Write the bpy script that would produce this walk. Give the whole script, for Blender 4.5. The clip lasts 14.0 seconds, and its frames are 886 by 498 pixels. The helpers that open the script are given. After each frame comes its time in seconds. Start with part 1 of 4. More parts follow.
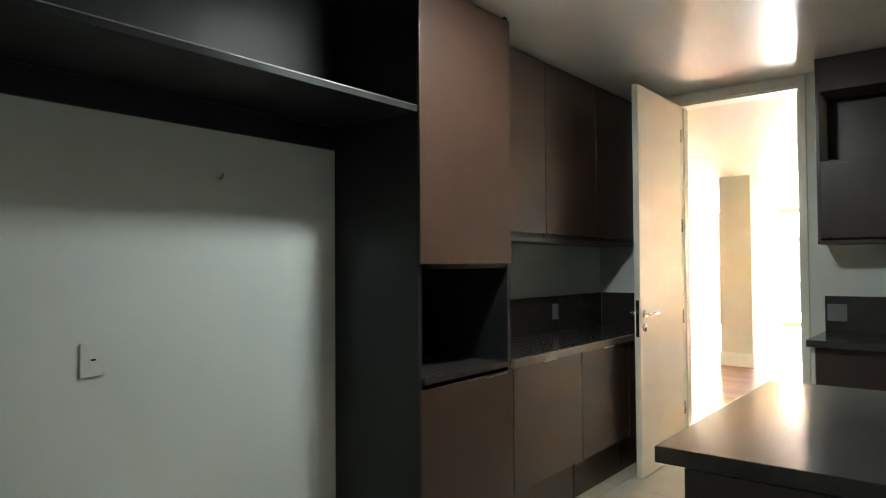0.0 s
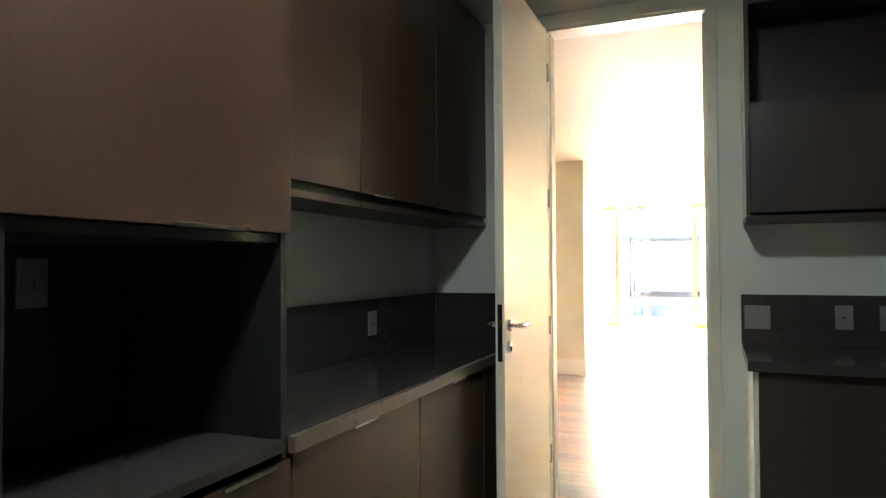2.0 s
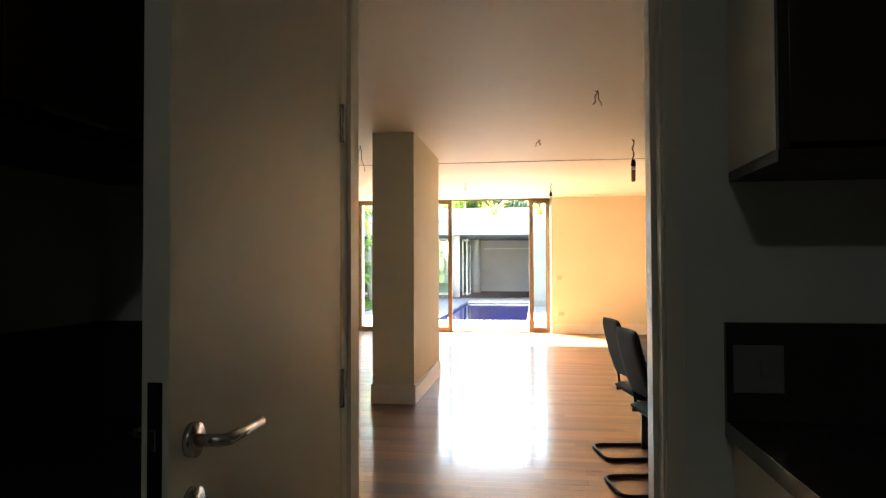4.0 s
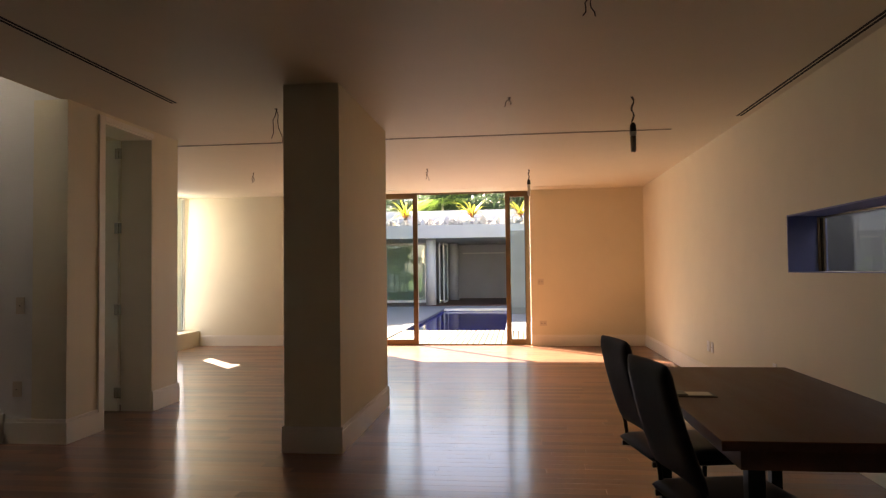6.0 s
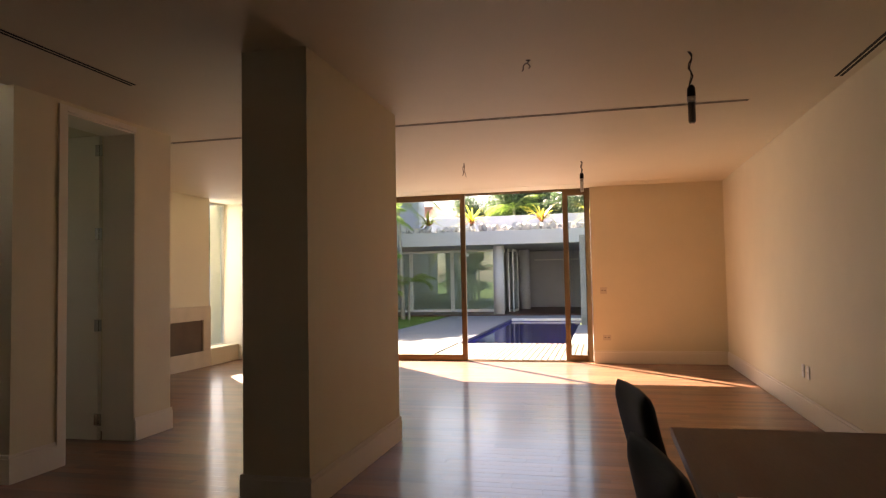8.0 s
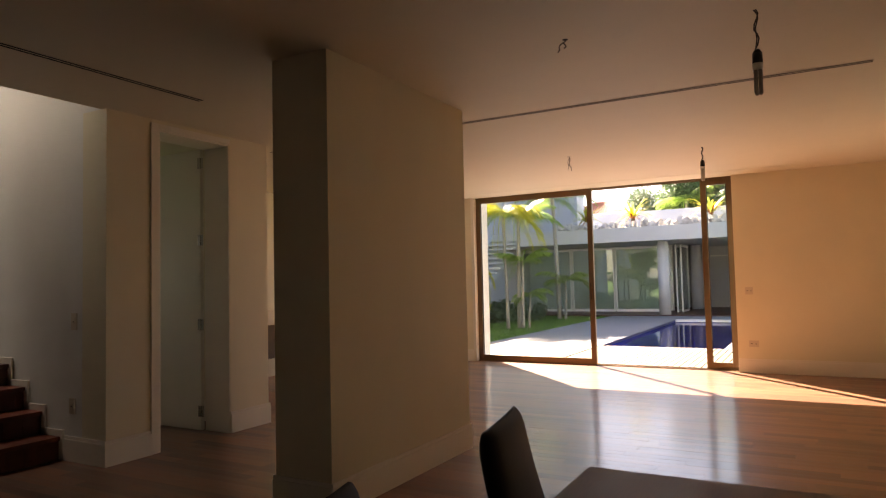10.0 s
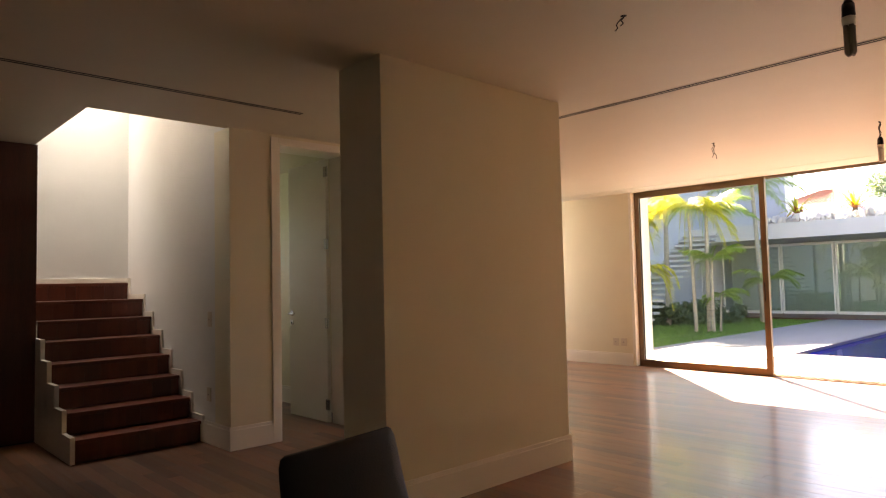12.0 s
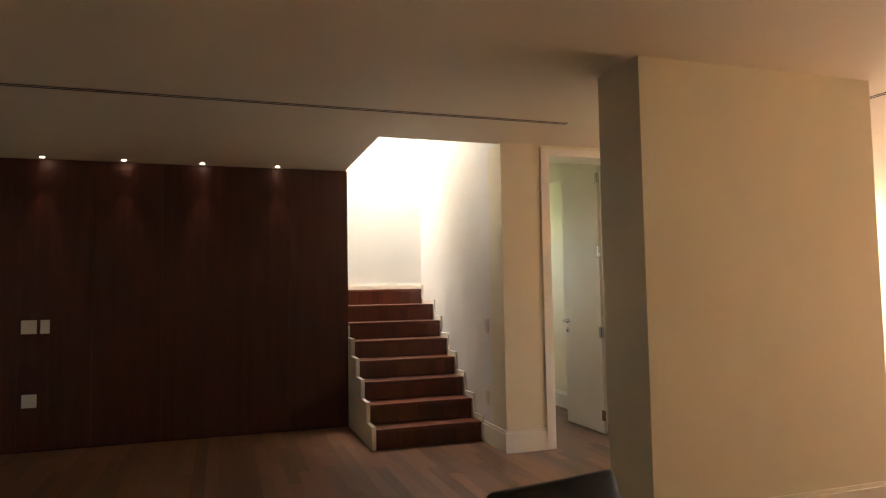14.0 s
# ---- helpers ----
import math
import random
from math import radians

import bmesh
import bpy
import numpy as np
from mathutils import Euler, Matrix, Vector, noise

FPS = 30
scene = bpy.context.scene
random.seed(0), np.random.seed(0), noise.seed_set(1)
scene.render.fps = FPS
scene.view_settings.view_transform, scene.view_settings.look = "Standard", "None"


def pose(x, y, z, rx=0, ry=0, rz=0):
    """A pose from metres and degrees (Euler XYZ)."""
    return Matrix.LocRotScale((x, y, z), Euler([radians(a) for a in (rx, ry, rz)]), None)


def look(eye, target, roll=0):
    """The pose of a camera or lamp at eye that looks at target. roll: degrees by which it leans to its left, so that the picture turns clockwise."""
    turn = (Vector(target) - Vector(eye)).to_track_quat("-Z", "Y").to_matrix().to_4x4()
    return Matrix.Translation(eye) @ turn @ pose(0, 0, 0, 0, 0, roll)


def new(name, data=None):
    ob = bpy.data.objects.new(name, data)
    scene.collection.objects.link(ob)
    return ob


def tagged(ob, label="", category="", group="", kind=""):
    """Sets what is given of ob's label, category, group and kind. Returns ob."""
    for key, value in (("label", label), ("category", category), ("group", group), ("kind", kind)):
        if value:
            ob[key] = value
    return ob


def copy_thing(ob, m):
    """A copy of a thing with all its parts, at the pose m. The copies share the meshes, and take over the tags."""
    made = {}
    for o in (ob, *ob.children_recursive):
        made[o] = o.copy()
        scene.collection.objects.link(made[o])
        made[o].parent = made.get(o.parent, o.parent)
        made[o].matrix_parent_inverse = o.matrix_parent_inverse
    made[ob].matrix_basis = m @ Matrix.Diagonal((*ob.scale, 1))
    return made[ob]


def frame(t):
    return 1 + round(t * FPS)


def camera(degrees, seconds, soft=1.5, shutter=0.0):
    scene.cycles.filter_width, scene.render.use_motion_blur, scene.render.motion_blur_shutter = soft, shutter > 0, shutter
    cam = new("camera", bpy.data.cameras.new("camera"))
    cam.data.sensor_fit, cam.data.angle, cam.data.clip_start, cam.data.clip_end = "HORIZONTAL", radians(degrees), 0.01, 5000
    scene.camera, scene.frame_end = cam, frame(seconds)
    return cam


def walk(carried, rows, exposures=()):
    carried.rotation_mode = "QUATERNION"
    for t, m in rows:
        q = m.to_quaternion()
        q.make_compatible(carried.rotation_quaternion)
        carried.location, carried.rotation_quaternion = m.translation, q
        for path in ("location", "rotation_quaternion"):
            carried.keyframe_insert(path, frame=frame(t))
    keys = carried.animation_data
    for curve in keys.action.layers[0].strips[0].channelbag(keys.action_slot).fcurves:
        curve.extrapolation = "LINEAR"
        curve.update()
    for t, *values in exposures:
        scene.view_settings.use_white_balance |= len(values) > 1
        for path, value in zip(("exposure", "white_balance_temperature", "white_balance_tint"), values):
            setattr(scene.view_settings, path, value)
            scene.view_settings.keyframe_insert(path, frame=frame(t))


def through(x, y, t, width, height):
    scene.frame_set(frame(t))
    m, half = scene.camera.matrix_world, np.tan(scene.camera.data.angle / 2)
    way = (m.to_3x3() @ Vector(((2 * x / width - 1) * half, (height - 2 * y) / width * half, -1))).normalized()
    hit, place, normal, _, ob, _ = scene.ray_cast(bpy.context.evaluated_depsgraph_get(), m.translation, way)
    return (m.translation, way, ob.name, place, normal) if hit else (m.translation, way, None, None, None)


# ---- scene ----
cam = camera(67.6, 14.0, soft=1.2)
EXPOSURES = [(0, 8.5, 6500, 9), (1.0, 8.3, 6500, 9), (2.0, 8.5, 6500, 8), (2.6, 8.5, 6500, 8), (3.4, 8.25, 6500, 8), (3.55, 7.7, 6600, 9), (3.7, 6.5, 6800, 10), (3.85, 5.7, 7000, 11), (4.0, 5.3, 7100, 12), (4.2, 4.75, 7200, 15), (6.3, 3.45, 7500, 24), (9.5, 3.15, 7800, 26), (11.0, 3.7, 7800, 26), (12.5, 4.05, 7700, 26), (13.2, 4.45, 7700, 23), (14.0, 5.05, 7600, 21)]
PATH = [
    (0, (2.455, -9.899, 1.46), (1.199, -8.343, 1.508), -0.4),
    (0.5, (2.288, -9.577, 1.436), (1.131, -7.946, 1.485), -0.4),
    (1, (2.064, -9.191, 1.432), (0.989, -7.505, 1.479), -0.3),
    (1.5, (1.745, -8.802, 1.412), (0.791, -7.045, 1.453), -0.2),
    (2, (1.526, -8.341, 1.383), (0.765, -6.492, 1.432), -0.3),
    (2.5, (1.359, -7.897, 1.385), (0.759, -5.99, 1.435), 0.1),
    (3, (1.221, -7.424, 1.37), (0.812, -5.467, 1.419), -0.4),
    (3.5, (1.21, -6.923, 1.393), (0.889, -4.95, 1.433), -0.3),
    (4, (1.181, -6.436, 1.375), (0.907, -4.456, 1.421), -0.2),
    (6.5, (1.323, -4.313, 1.29), (1.099, -2.327, 1.366), -0.7),
    (7, (1.373, -3.984, 1.287), (1.059, -2.01, 1.374), -0.8),
    (9.5, (2.257, -3.142, 1.325), (1.487, -1.299, 1.42), -1.3),
    (10, (2.416, -2.998, 1.314), (1.446, -1.252, 1.413), -1.3),
    (10.5, (2.561, -2.851, 1.326), (1.448, -1.192, 1.428), -1.3),
    (11, (2.74, -2.728, 1.335), (1.492, -1.169, 1.441), -1.5),
    (11.5, (2.913, -2.584, 1.332), (1.525, -1.147, 1.438), -1.3),
    (12, (3.017, -2.364, 1.326), (1.562, -0.995, 1.433), -1.3),
    (12.5, (3.068, -2.196, 1.32), (1.532, -0.921, 1.432), -1.4),
    (13, (3.105, -2.129, 1.333), (1.43, -1.042, 1.451), -1.6),
    (13.5, (3.086, -2.201, 1.364), (1.278, -1.357, 1.496), -1.5),
    (14, (3.083, -2.187, 1.403), (1.188, -1.558, 1.527), -1.0),
]
walk(cam, [(t, look(eye, target, roll)) for t, eye, target, roll in PATH], EXPOSURES)


# ---- light ----
world = bpy.data.worlds.new("sky")
scene.world = world
world.use_nodes = True
wn = world.node_tree
sky = wn.nodes.new("ShaderNodeTexSky")
sky.sky_type = "NISHITA"
sky.sun_disc = False
sky.sun_elevation = radians(40)
sky.sun_rotation = radians(-43.3)
wn.nodes["Background"].inputs["Strength"].default_value = 0.05
wn.links.new(sky.outputs["Color"], wn.nodes["Background"].inputs["Color"])

sun_data = bpy.data.lights.new("sun", "SUN")
sun_data.energy, sun_data.angle, sun_data.color = 5.0, radians(0.5), (1.0, 0.91, 0.75)
sun = new("sun", sun_data)
sun.matrix_world = look((-20, 30, 24), (-20 + 1, 30 - 1.06, 24 - 1.22))


def area_light(name, m, sx, sy, watts, color, spread=180):
    data = bpy.data.lights.new(name, "AREA")
    data.shape, data.size, data.size_y, data.energy, data.color = "RECTANGLE", sx, sy, watts, color
    ob = new(name, data)
    ob.matrix_world = m
    data.spread = radians(spread)
    return ob


# lamps stand in for sky: garden opening, side window, unseen skylight, unseen washroom window
area_light("sky_in_garden_opening", look((-0.49, 7.12, 1.35), (-0.49, 0, 1.2)), 3.9, 2.6, 1.5, (0.80, 0.90, 1.0))
# Added lamp; the narrow spread keeps the stair's front darker than its back.
area_light("stairwell_fill", look((-4.53, -0.42, 4.1), (-4.53, -0.419, 0)), 0.32, 0.85, 0.9, (0.95, 1.0, 0.93), 62)
area_light("sky_in_side_window", look((-4.76, 6.41, 1.5), (0, 6.41, 1.3)), 0.78, 2.3, 1.6, (0.94, 0.98, 1.0))
# Fill lamp added to brighten the washroom, greenish in tone.
area_light("washroom_fill", look((-5.05, 1.0, 1.9), (0, 1.0, 1.7)), 0.5, 0.8, 0.12, (0.75, 1.0, 0.93))


# ---- materials ----
def mat(name, color, rough=0.5, metal=0.0, vary=0.06, scale=3.0, bump=0.0, bump_scale=60.0, fine=0.03, coat=0.0, per_object=0.0, stretch=None, spec=0.5):
    """A surface with broad stains, fine grain and relief."""
    m = bpy.data.materials.new(name)
    m.use_nodes = True
    nt = m.node_tree
    n, l = nt.nodes, nt.links
    b = n["Principled BSDF"]
    b.inputs["Metallic"].default_value = metal
    b.inputs["Coat Weight"].default_value = coat
    b.inputs["Coat Roughness"].default_value = 0.14
    b.inputs["Specular IOR Level"].default_value = spec
    tc = n.new("ShaderNodeTexCoord")
    mp = n.new("ShaderNodeMapping")
    l.new(tc.outputs["Object"], mp.inputs["Vector"])
    if stretch:
        mp.inputs["Scale"].default_value = stretch
    big, small = n.new("ShaderNodeTexNoise"), n.new("ShaderNodeTexNoise")
    big.inputs["Scale"].default_value, small.inputs["Scale"].default_value = scale, bump_scale
    big.inputs["Detail"].default_value, small.inputs["Detail"].default_value = 5, 3
    l.new(mp.outputs["Vector"], big.inputs["Vector"])
    l.new(mp.outputs["Vector"], small.inputs["Vector"])

    def remap(sock, amount):
        r = n.new("ShaderNodeMapRange")
        r.inputs["From Min"].default_value, r.inputs["From Max"].default_value = 0.25, 0.75
        r.inputs["To Min"].default_value, r.inputs["To Max"].default_value = 1 - amount, 1 + amount
        l.new(sock, r.inputs["Value"])
        return r.outputs["Result"]

    def times(a, c):
        k = n.new("ShaderNodeMath")
        k.operation = "MULTIPLY"
        l.new(a, k.inputs[0])
        l.new(c, k.inputs[1])
        return k.outputs[0]
    f = times(remap(big.outputs["Fac"], vary), remap(small.outputs["Fac"], fine))
    if per_object:
        oi, ge = n.new("ShaderNodeObjectInfo"), n.new("ShaderNodeNewGeometry")
        ad = n.new("ShaderNodeMath")
        l.new(oi.outputs["Random"], ad.inputs[0])
        l.new(ge.outputs["Random Per Island"], ad.inputs[1])
        fr = n.new("ShaderNodeMath")
        fr.operation = "FRACT"
        l.new(ad.outputs[0], fr.inputs[0])
        r = n.new("ShaderNodeMapRange")
        r.inputs["To Min"].default_value, r.inputs["To Max"].default_value = 1 - per_object, 1 + per_object
        l.new(fr.outputs[0], r.inputs["Value"])
        f = times(f, r.outputs["Result"])
    vm = n.new("ShaderNodeVectorMath")
    vm.operation = "SCALE"
    vm.inputs[0].default_value = color
    l.new(f, vm.inputs["Scale"])
    l.new(vm.outputs["Vector"], b.inputs["Base Color"])
    rr = n.new("ShaderNodeMath")
    rr.operation = "MULTIPLY"
    rr.inputs[1].default_value = rough
    l.new(remap(big.outputs["Fac"], min(0.18, vary)), rr.inputs[0])
    l.new(rr.outputs[0], b.inputs["Roughness"])
    if bump:
        bp = n.new("ShaderNodeBump")
        bp.inputs["Strength"].default_value, bp.inputs["Distance"].default_value = bump, 0.004
        l.new(small.outputs["Fac"], bp.inputs["Height"])
        l.new(bp.outputs["Normal"], b.inputs["Normal"])
    return m


def glow(name, color, strength):
    m = bpy.data.materials.new(name)
    m.use_nodes = True
    b = m.node_tree.nodes["Principled BSDF"]
    b.inputs["Base Color"].default_value = (*color, 1)
    b.inputs["Emission Color"].default_value = (*color, 1)
    b.inputs["Emission Strength"].default_value = strength
    return m


def glass(name, tint, low=0.04):
    """A thin clear pane: see-through, with a mirror gloss that grows at grazing angles."""
    m = bpy.data.materials.new(name)
    m.use_nodes = True
    n, l = m.node_tree.nodes, m.node_tree.links
    n.remove(n["Principled BSDF"])
    t, g, mix, lw = (n.new("ShaderNodeBsdfTransparent"), n.new("ShaderNodeBsdfGlossy"), n.new("ShaderNodeMixShader"), n.new("ShaderNodeLayerWeight"))
    t.inputs["Color"].default_value = (*tint, 1)
    g.inputs["Roughness"].default_value = 0.01
    lw.inputs["Blend"].default_value = 0.5
    p, r = n.new("ShaderNodeMath"), n.new("ShaderNodeMapRange")
    p.operation, p.inputs[1].default_value = "POWER", 5.0
    r.inputs["To Min"].default_value, r.inputs["To Max"].default_value = low, 0.9
    l.new(lw.outputs["Facing"], p.inputs[0])
    l.new(p.outputs[0], r.inputs["Value"])
    l.new(r.outputs["Result"], mix.inputs[0])
    l.new(t.outputs[0], mix.inputs[1])
    l.new(g.outputs[0], mix.inputs[2])
    l.new(mix.outputs[0], n["Material Output"].inputs["Surface"])
    return m


M_WALL = mat("cream_wall_paint", (0.75, 0.695, 0.53), 0.6, vary=0.025, bump=0.08, bump_scale=180, fine=0.012)
M_STAIRW = mat("white_stairwell_paint", (0.72, 0.72, 0.69), 0.6, vary=0.025, bump=0.08, bump_scale=180, fine=0.012)
M_WALLK = mat("kitchen_wall_paint", (0.74, 0.76, 0.72), 0.55, vary=0.03, bump=0.08, bump_scale=180, fine=0.012)
M_CEIL = mat("ceiling_paint", (0.69, 0.635, 0.495), 0.6, vary=0.02, bump=0.05, bump_scale=150, fine=0.01)
M_CEILK = mat("glossy_ceiling_paint", (0.78, 0.75, 0.73), 0.28, vary=0.012, bump=0.04, bump_scale=40, fine=0.01)
M_TRIM = mat("white_lacquer", (0.80, 0.76, 0.67), 0.35, vary=0.02, bump=0.03, fine=0.01)
M_DOOR = mat("cream_lacquered_door", (0.80, 0.76, 0.66), 0.38, vary=0.02, bump=0.03, fine=0.012)
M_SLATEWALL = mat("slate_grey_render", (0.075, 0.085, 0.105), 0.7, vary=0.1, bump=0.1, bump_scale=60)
M_FLOOR = mat("reddish_hardwood", (0.188, 0.084, 0.040), 0.46, spec=0.4, vary=0.18, scale=7, bump=0.10, bump_scale=38, fine=0.09, coat=0.6, per_object=0.32, stretch=(0.16, 3.0, 1))
M_STAIR = mat("stair_hardwood", (0.115, 0.028, 0.013), 0.35, vary=0.2, scale=6, bump=0.02, bump_scale=50, fine=0.1, stretch=(3, 3, 0.3), per_object=0.3)
M_PANEL = mat("dark_wood_veneer", (0.080, 0.021, 0.013), 0.42, vary=0.3, scale=5, bump=0.06, bump_scale=70, fine=0.2, stretch=(3, 3, 0.2))
M_SUBFLOOR = mat("dark_floor_joint", (0.05, 0.02, 0.012), 0.8)
M_TILE = mat("beige_floor_tile", (0.55, 0.48, 0.38), 0.35, vary=0.08, per_object=0.05)
M_LAM = mat("brown_wood_laminate", (0.062, 0.033, 0.023), 0.34, vary=0.16, scale=4, bump=0.12, bump_scale=220, fine=0.12, stretch=(1.2, 1.2, 0.16))
M_LAMD = mat("dark_brown_laminate", (0.040, 0.025, 0.022), 0.36, vary=0.16, scale=4, bump=0.1, bump_scale=220, fine=0.12, stretch=(1.2, 1.2, 0.16))
M_GREY = mat("charcoal_laminate", (0.018, 0.019, 0.020), 0.42, spec=0.35, vary=0.12, bump=0.08, bump_scale=200)
M_STONE = mat("dark_polished_granite", (0.045, 0.038, 0.036), 0.16, vary=0.12, scale=20, bump_scale=300, fine=0.12)
M_WTEDGE = mat("worktop_edge", (0.12, 0.085, 0.068), 0.3, vary=0.12, scale=12, fine=0.1)
M_CHROME = mat("brushed_steel", (0.62, 0.60, 0.57), 0.25, metal=1.0, vary=0.04)
M_BLACKM = mat("black_metal", (0.02, 0.02, 0.022), 0.4, metal=0.6)
M_BRONZE = mat("bronze_aluminium", (0.21, 0.145, 0.085), 0.38, metal=0.75, vary=0.05)
M_PLATE = mat("white_plastic", (0.78, 0.77, 0.73), 0.35, vary=0.015)
# Grey tone puts dim kitchen light into the white splashback plates.
M_PLATEG = mat("dim_grey_plastic", (0.22, 0.215, 0.21), 0.4, vary=0.015)
M_PLATED = mat("ivory_plastic", (0.62, 0.55, 0.44), 0.4, vary=0.015)
M_DARK = mat("dark_gap", (0.012, 0.010, 0.010), 0.8)
M_FABRIC = mat("dark_grey_leatherette", (0.018, 0.018, 0.022), 0.62, spec=0.25, vary=0.15, bump=0.25, bump_scale=250)
M_TABLE = mat("brown_table_laminate", (0.145, 0.060, 0.033), 0.5, vary=0.12, scale=5, bump=0.05, stretch=(2.5, 0.3, 1), fine=0.1)
M_GLASS = glass("clear_glass", (0.95, 0.98, 0.965))
M_GREENGLASS = glass("green_tinted_glass", (0.80, 0.88, 0.84), 0.14)
M_WIRE = mat("dark_wire", (0.03, 0.02, 0.015), 0.5)
M_BULB = mat("frosted_bulb", (0.72, 0.70, 0.66), 0.3)
M_CONC = mat("pale_render", (0.50, 0.51, 0.52), 0.8, vary=0.08, scale=0.8, bump=0.2, bump_scale=40)
M_BLUEWALL = mat("blue_grey_render", (0.42, 0.46, 0.53), 0.8, vary=0.08, scale=0.6, bump=0.15, bump_scale=40)
M_BOARDC = mat("board_marked_concrete", (0.23, 0.245, 0.23), 0.8, vary=0.14, scale=1.2, bump=0.3, bump_scale=30, per_object=0.1, stretch=(0.4, 1, 2))
M_PAVE = mat("pale_paving", (0.20, 0.20, 0.21), 0.75, vary=0.08, scale=1.5, bump=0.2, bump_scale=60, per_object=0.04)
M_DECK = mat("weathered_deck_wood", (0.15, 0.118, 0.085), 0.7, vary=0.15, scale=4, bump=0.2, fine=0.12, per_object=0.14, stretch=(3, 0.3, 1))
M_GRASS = mat("lawn_grass", (0.085, 0.20, 0.025), 0.7, vary=0.3, scale=2.5, fine=0.35, per_object=0.3)
M_SOIL = mat("lawn_soil", (0.055, 0.11, 0.025), 0.95, vary=0.3, scale=3, fine=0.3, bump=0.5, bump_scale=50)


def leafy(name, color, vary=0.35, scale=1.2, per=0.35, through=0.45):
    """Leaf: the mat() surface with light passing through from behind."""
    m = mat(name, color, 0.45, vary=vary, scale=scale, per_object=per)
    n, l = m.node_tree.nodes, m.node_tree.links
    b, out = n["Principled BSDF"], n["Material Output"]
    tr, mix = n.new("ShaderNodeBsdfTranslucent"), n.new("ShaderNodeMixShader")
    src = b.inputs["Base Color"].links[0].from_socket
    br = n.new("ShaderNodeVectorMath")
    br.operation = "SCALE"
    br.inputs["Scale"].default_value = 1.5
    l.new(src, br.inputs[0])
    l.new(br.outputs["Vector"], tr.inputs["Color"])
    mix.inputs[0].default_value = through
    l.new(b.outputs[0], mix.inputs[1])
    l.new(tr.outputs[0], mix.inputs[2])
    l.new(mix.outputs[0], out.inputs["Surface"])
    return m


M_LEAF = leafy("palm_leaf", (0.20, 0.31, 0.06))
M_YELLEAF = leafy("yellow_palm_leaf", (0.52, 0.48, 0.04), 0.3, 1.5, 0.25)
M_TREE = leafy("tree_leaf", (0.060, 0.105, 0.045), 0.4, 0.6, 0.45, 0.3)
M_TRUNK = mat("palm_trunk", (0.33, 0.30, 0.245), 0.85, vary=0.2, scale=4, bump=0.5, bump_scale=25)
M_SCAR = mat("palm_ring_scar", (0.25, 0.225, 0.18), 0.9, vary=0.2)
M_BARK = mat("bark", (0.12, 0.09, 0.06), 0.9, vary=0.2)
M_ROCK = mat("white_stone", (0.50, 0.48, 0.46), 0.85, vary=0.15, bump=0.3, bump_scale=25, per_object=0.18)
M_BROM = leafy("bromeliad_leaf", (0.36, 0.36, 0.04), 0.3, 3, 0.4)
M_BROMR = mat("bromeliad_heart", (0.30, 0.09, 0.02), 0.5, vary=0.3, scale=3)
M_POOL = mat("cobalt_pool_tile", (0.025, 0.035, 0.30), 0.25, vary=0.1, per_object=0.2)
M_EDGE = mat("dark_pool_edge", (0.025, 0.027, 0.06), 0.5, vary=0.1)
M_ROOF = mat("terracotta_tile", (0.34, 0.17, 0.11), 0.8, vary=0.2, per_object=0.2)
M_FIRE = mat("firebox_brick", (0.12, 0.085, 0.06), 0.9, vary=0.25, scale=3, bump=0.2, bump_scale=40)
M_WHITEF = mat("white_frame_paint", (0.75, 0.75, 0.70), 0.4)
# Lavender tone puts blue sky light into the slit's lining.
M_BLUELIT = mat("blue_daylight_tint", (0.24, 0.27, 0.50), 0.6, vary=0.03)
M_CREAMSTONE = mat("cream_limestone", (0.62, 0.53, 0.40), 0.45, vary=0.08, scale=4)


def water_material():
    m = bpy.data.materials.new("pool_water")
    m.use_nodes = True
    n, l = m.node_tree.nodes, m.node_tree.links
    n.remove(n["Principled BSDF"])
    t, g, mix, fr = (n.new("ShaderNodeBsdfTransparent"), n.new("ShaderNodeBsdfGlossy"), n.new("ShaderNodeMixShader"), n.new("ShaderNodeFresnel"))
    t.inputs["Color"].default_value = (0.55, 0.65, 0.95, 1)
    g.inputs["Roughness"].default_value = 0.03
    fr.inputs["IOR"].default_value = 1.33
    tx, bp = n.new("ShaderNodeTexNoise"), n.new("ShaderNodeBump")
    tx.inputs["Scale"].default_value = 2.0
    bp.inputs["Strength"].default_value, bp.inputs["Distance"].default_value = 0.05, 0.05
    l.new(tx.outputs["Fac"], bp.inputs["Height"])
    l.new(bp.outputs["Normal"], g.inputs["Normal"])
    l.new(fr.outputs[0], mix.inputs[0])
    l.new(t.outputs[0], mix.inputs[1])
    l.new(g.outputs[0], mix.inputs[2])
    l.new(mix.outputs[0], n["Material Output"].inputs["Surface"])
    return m


M_WATER = water_material()


# ---- building blocks ----
def world_of(ob):
    m = Matrix.Identity(4)
    while ob:
        m = ob.matrix_basis @ m
        ob = ob.parent
    return m


def link_mesh(name, bm, material, smooth=False):
    me = bpy.data.meshes.new(name)
    bmesh.ops.recalc_face_normals(bm, faces=bm.faces)
    bm.to_mesh(me)
    bm.free()
    me.materials.append(material)
    if smooth:
        me.polygons.foreach_set("use_smooth", [True] * len(me.polygons))
    return new(name, me)


def part(name, bm, material, parent, label="", smooth=False):
    """A mesh built in world coordinates, as a part of parent."""
    bm.transform(world_of(parent).inverted())
    ob = link_mesh(name, bm, material, smooth)
    ob.parent = parent
    return tagged(ob, label)


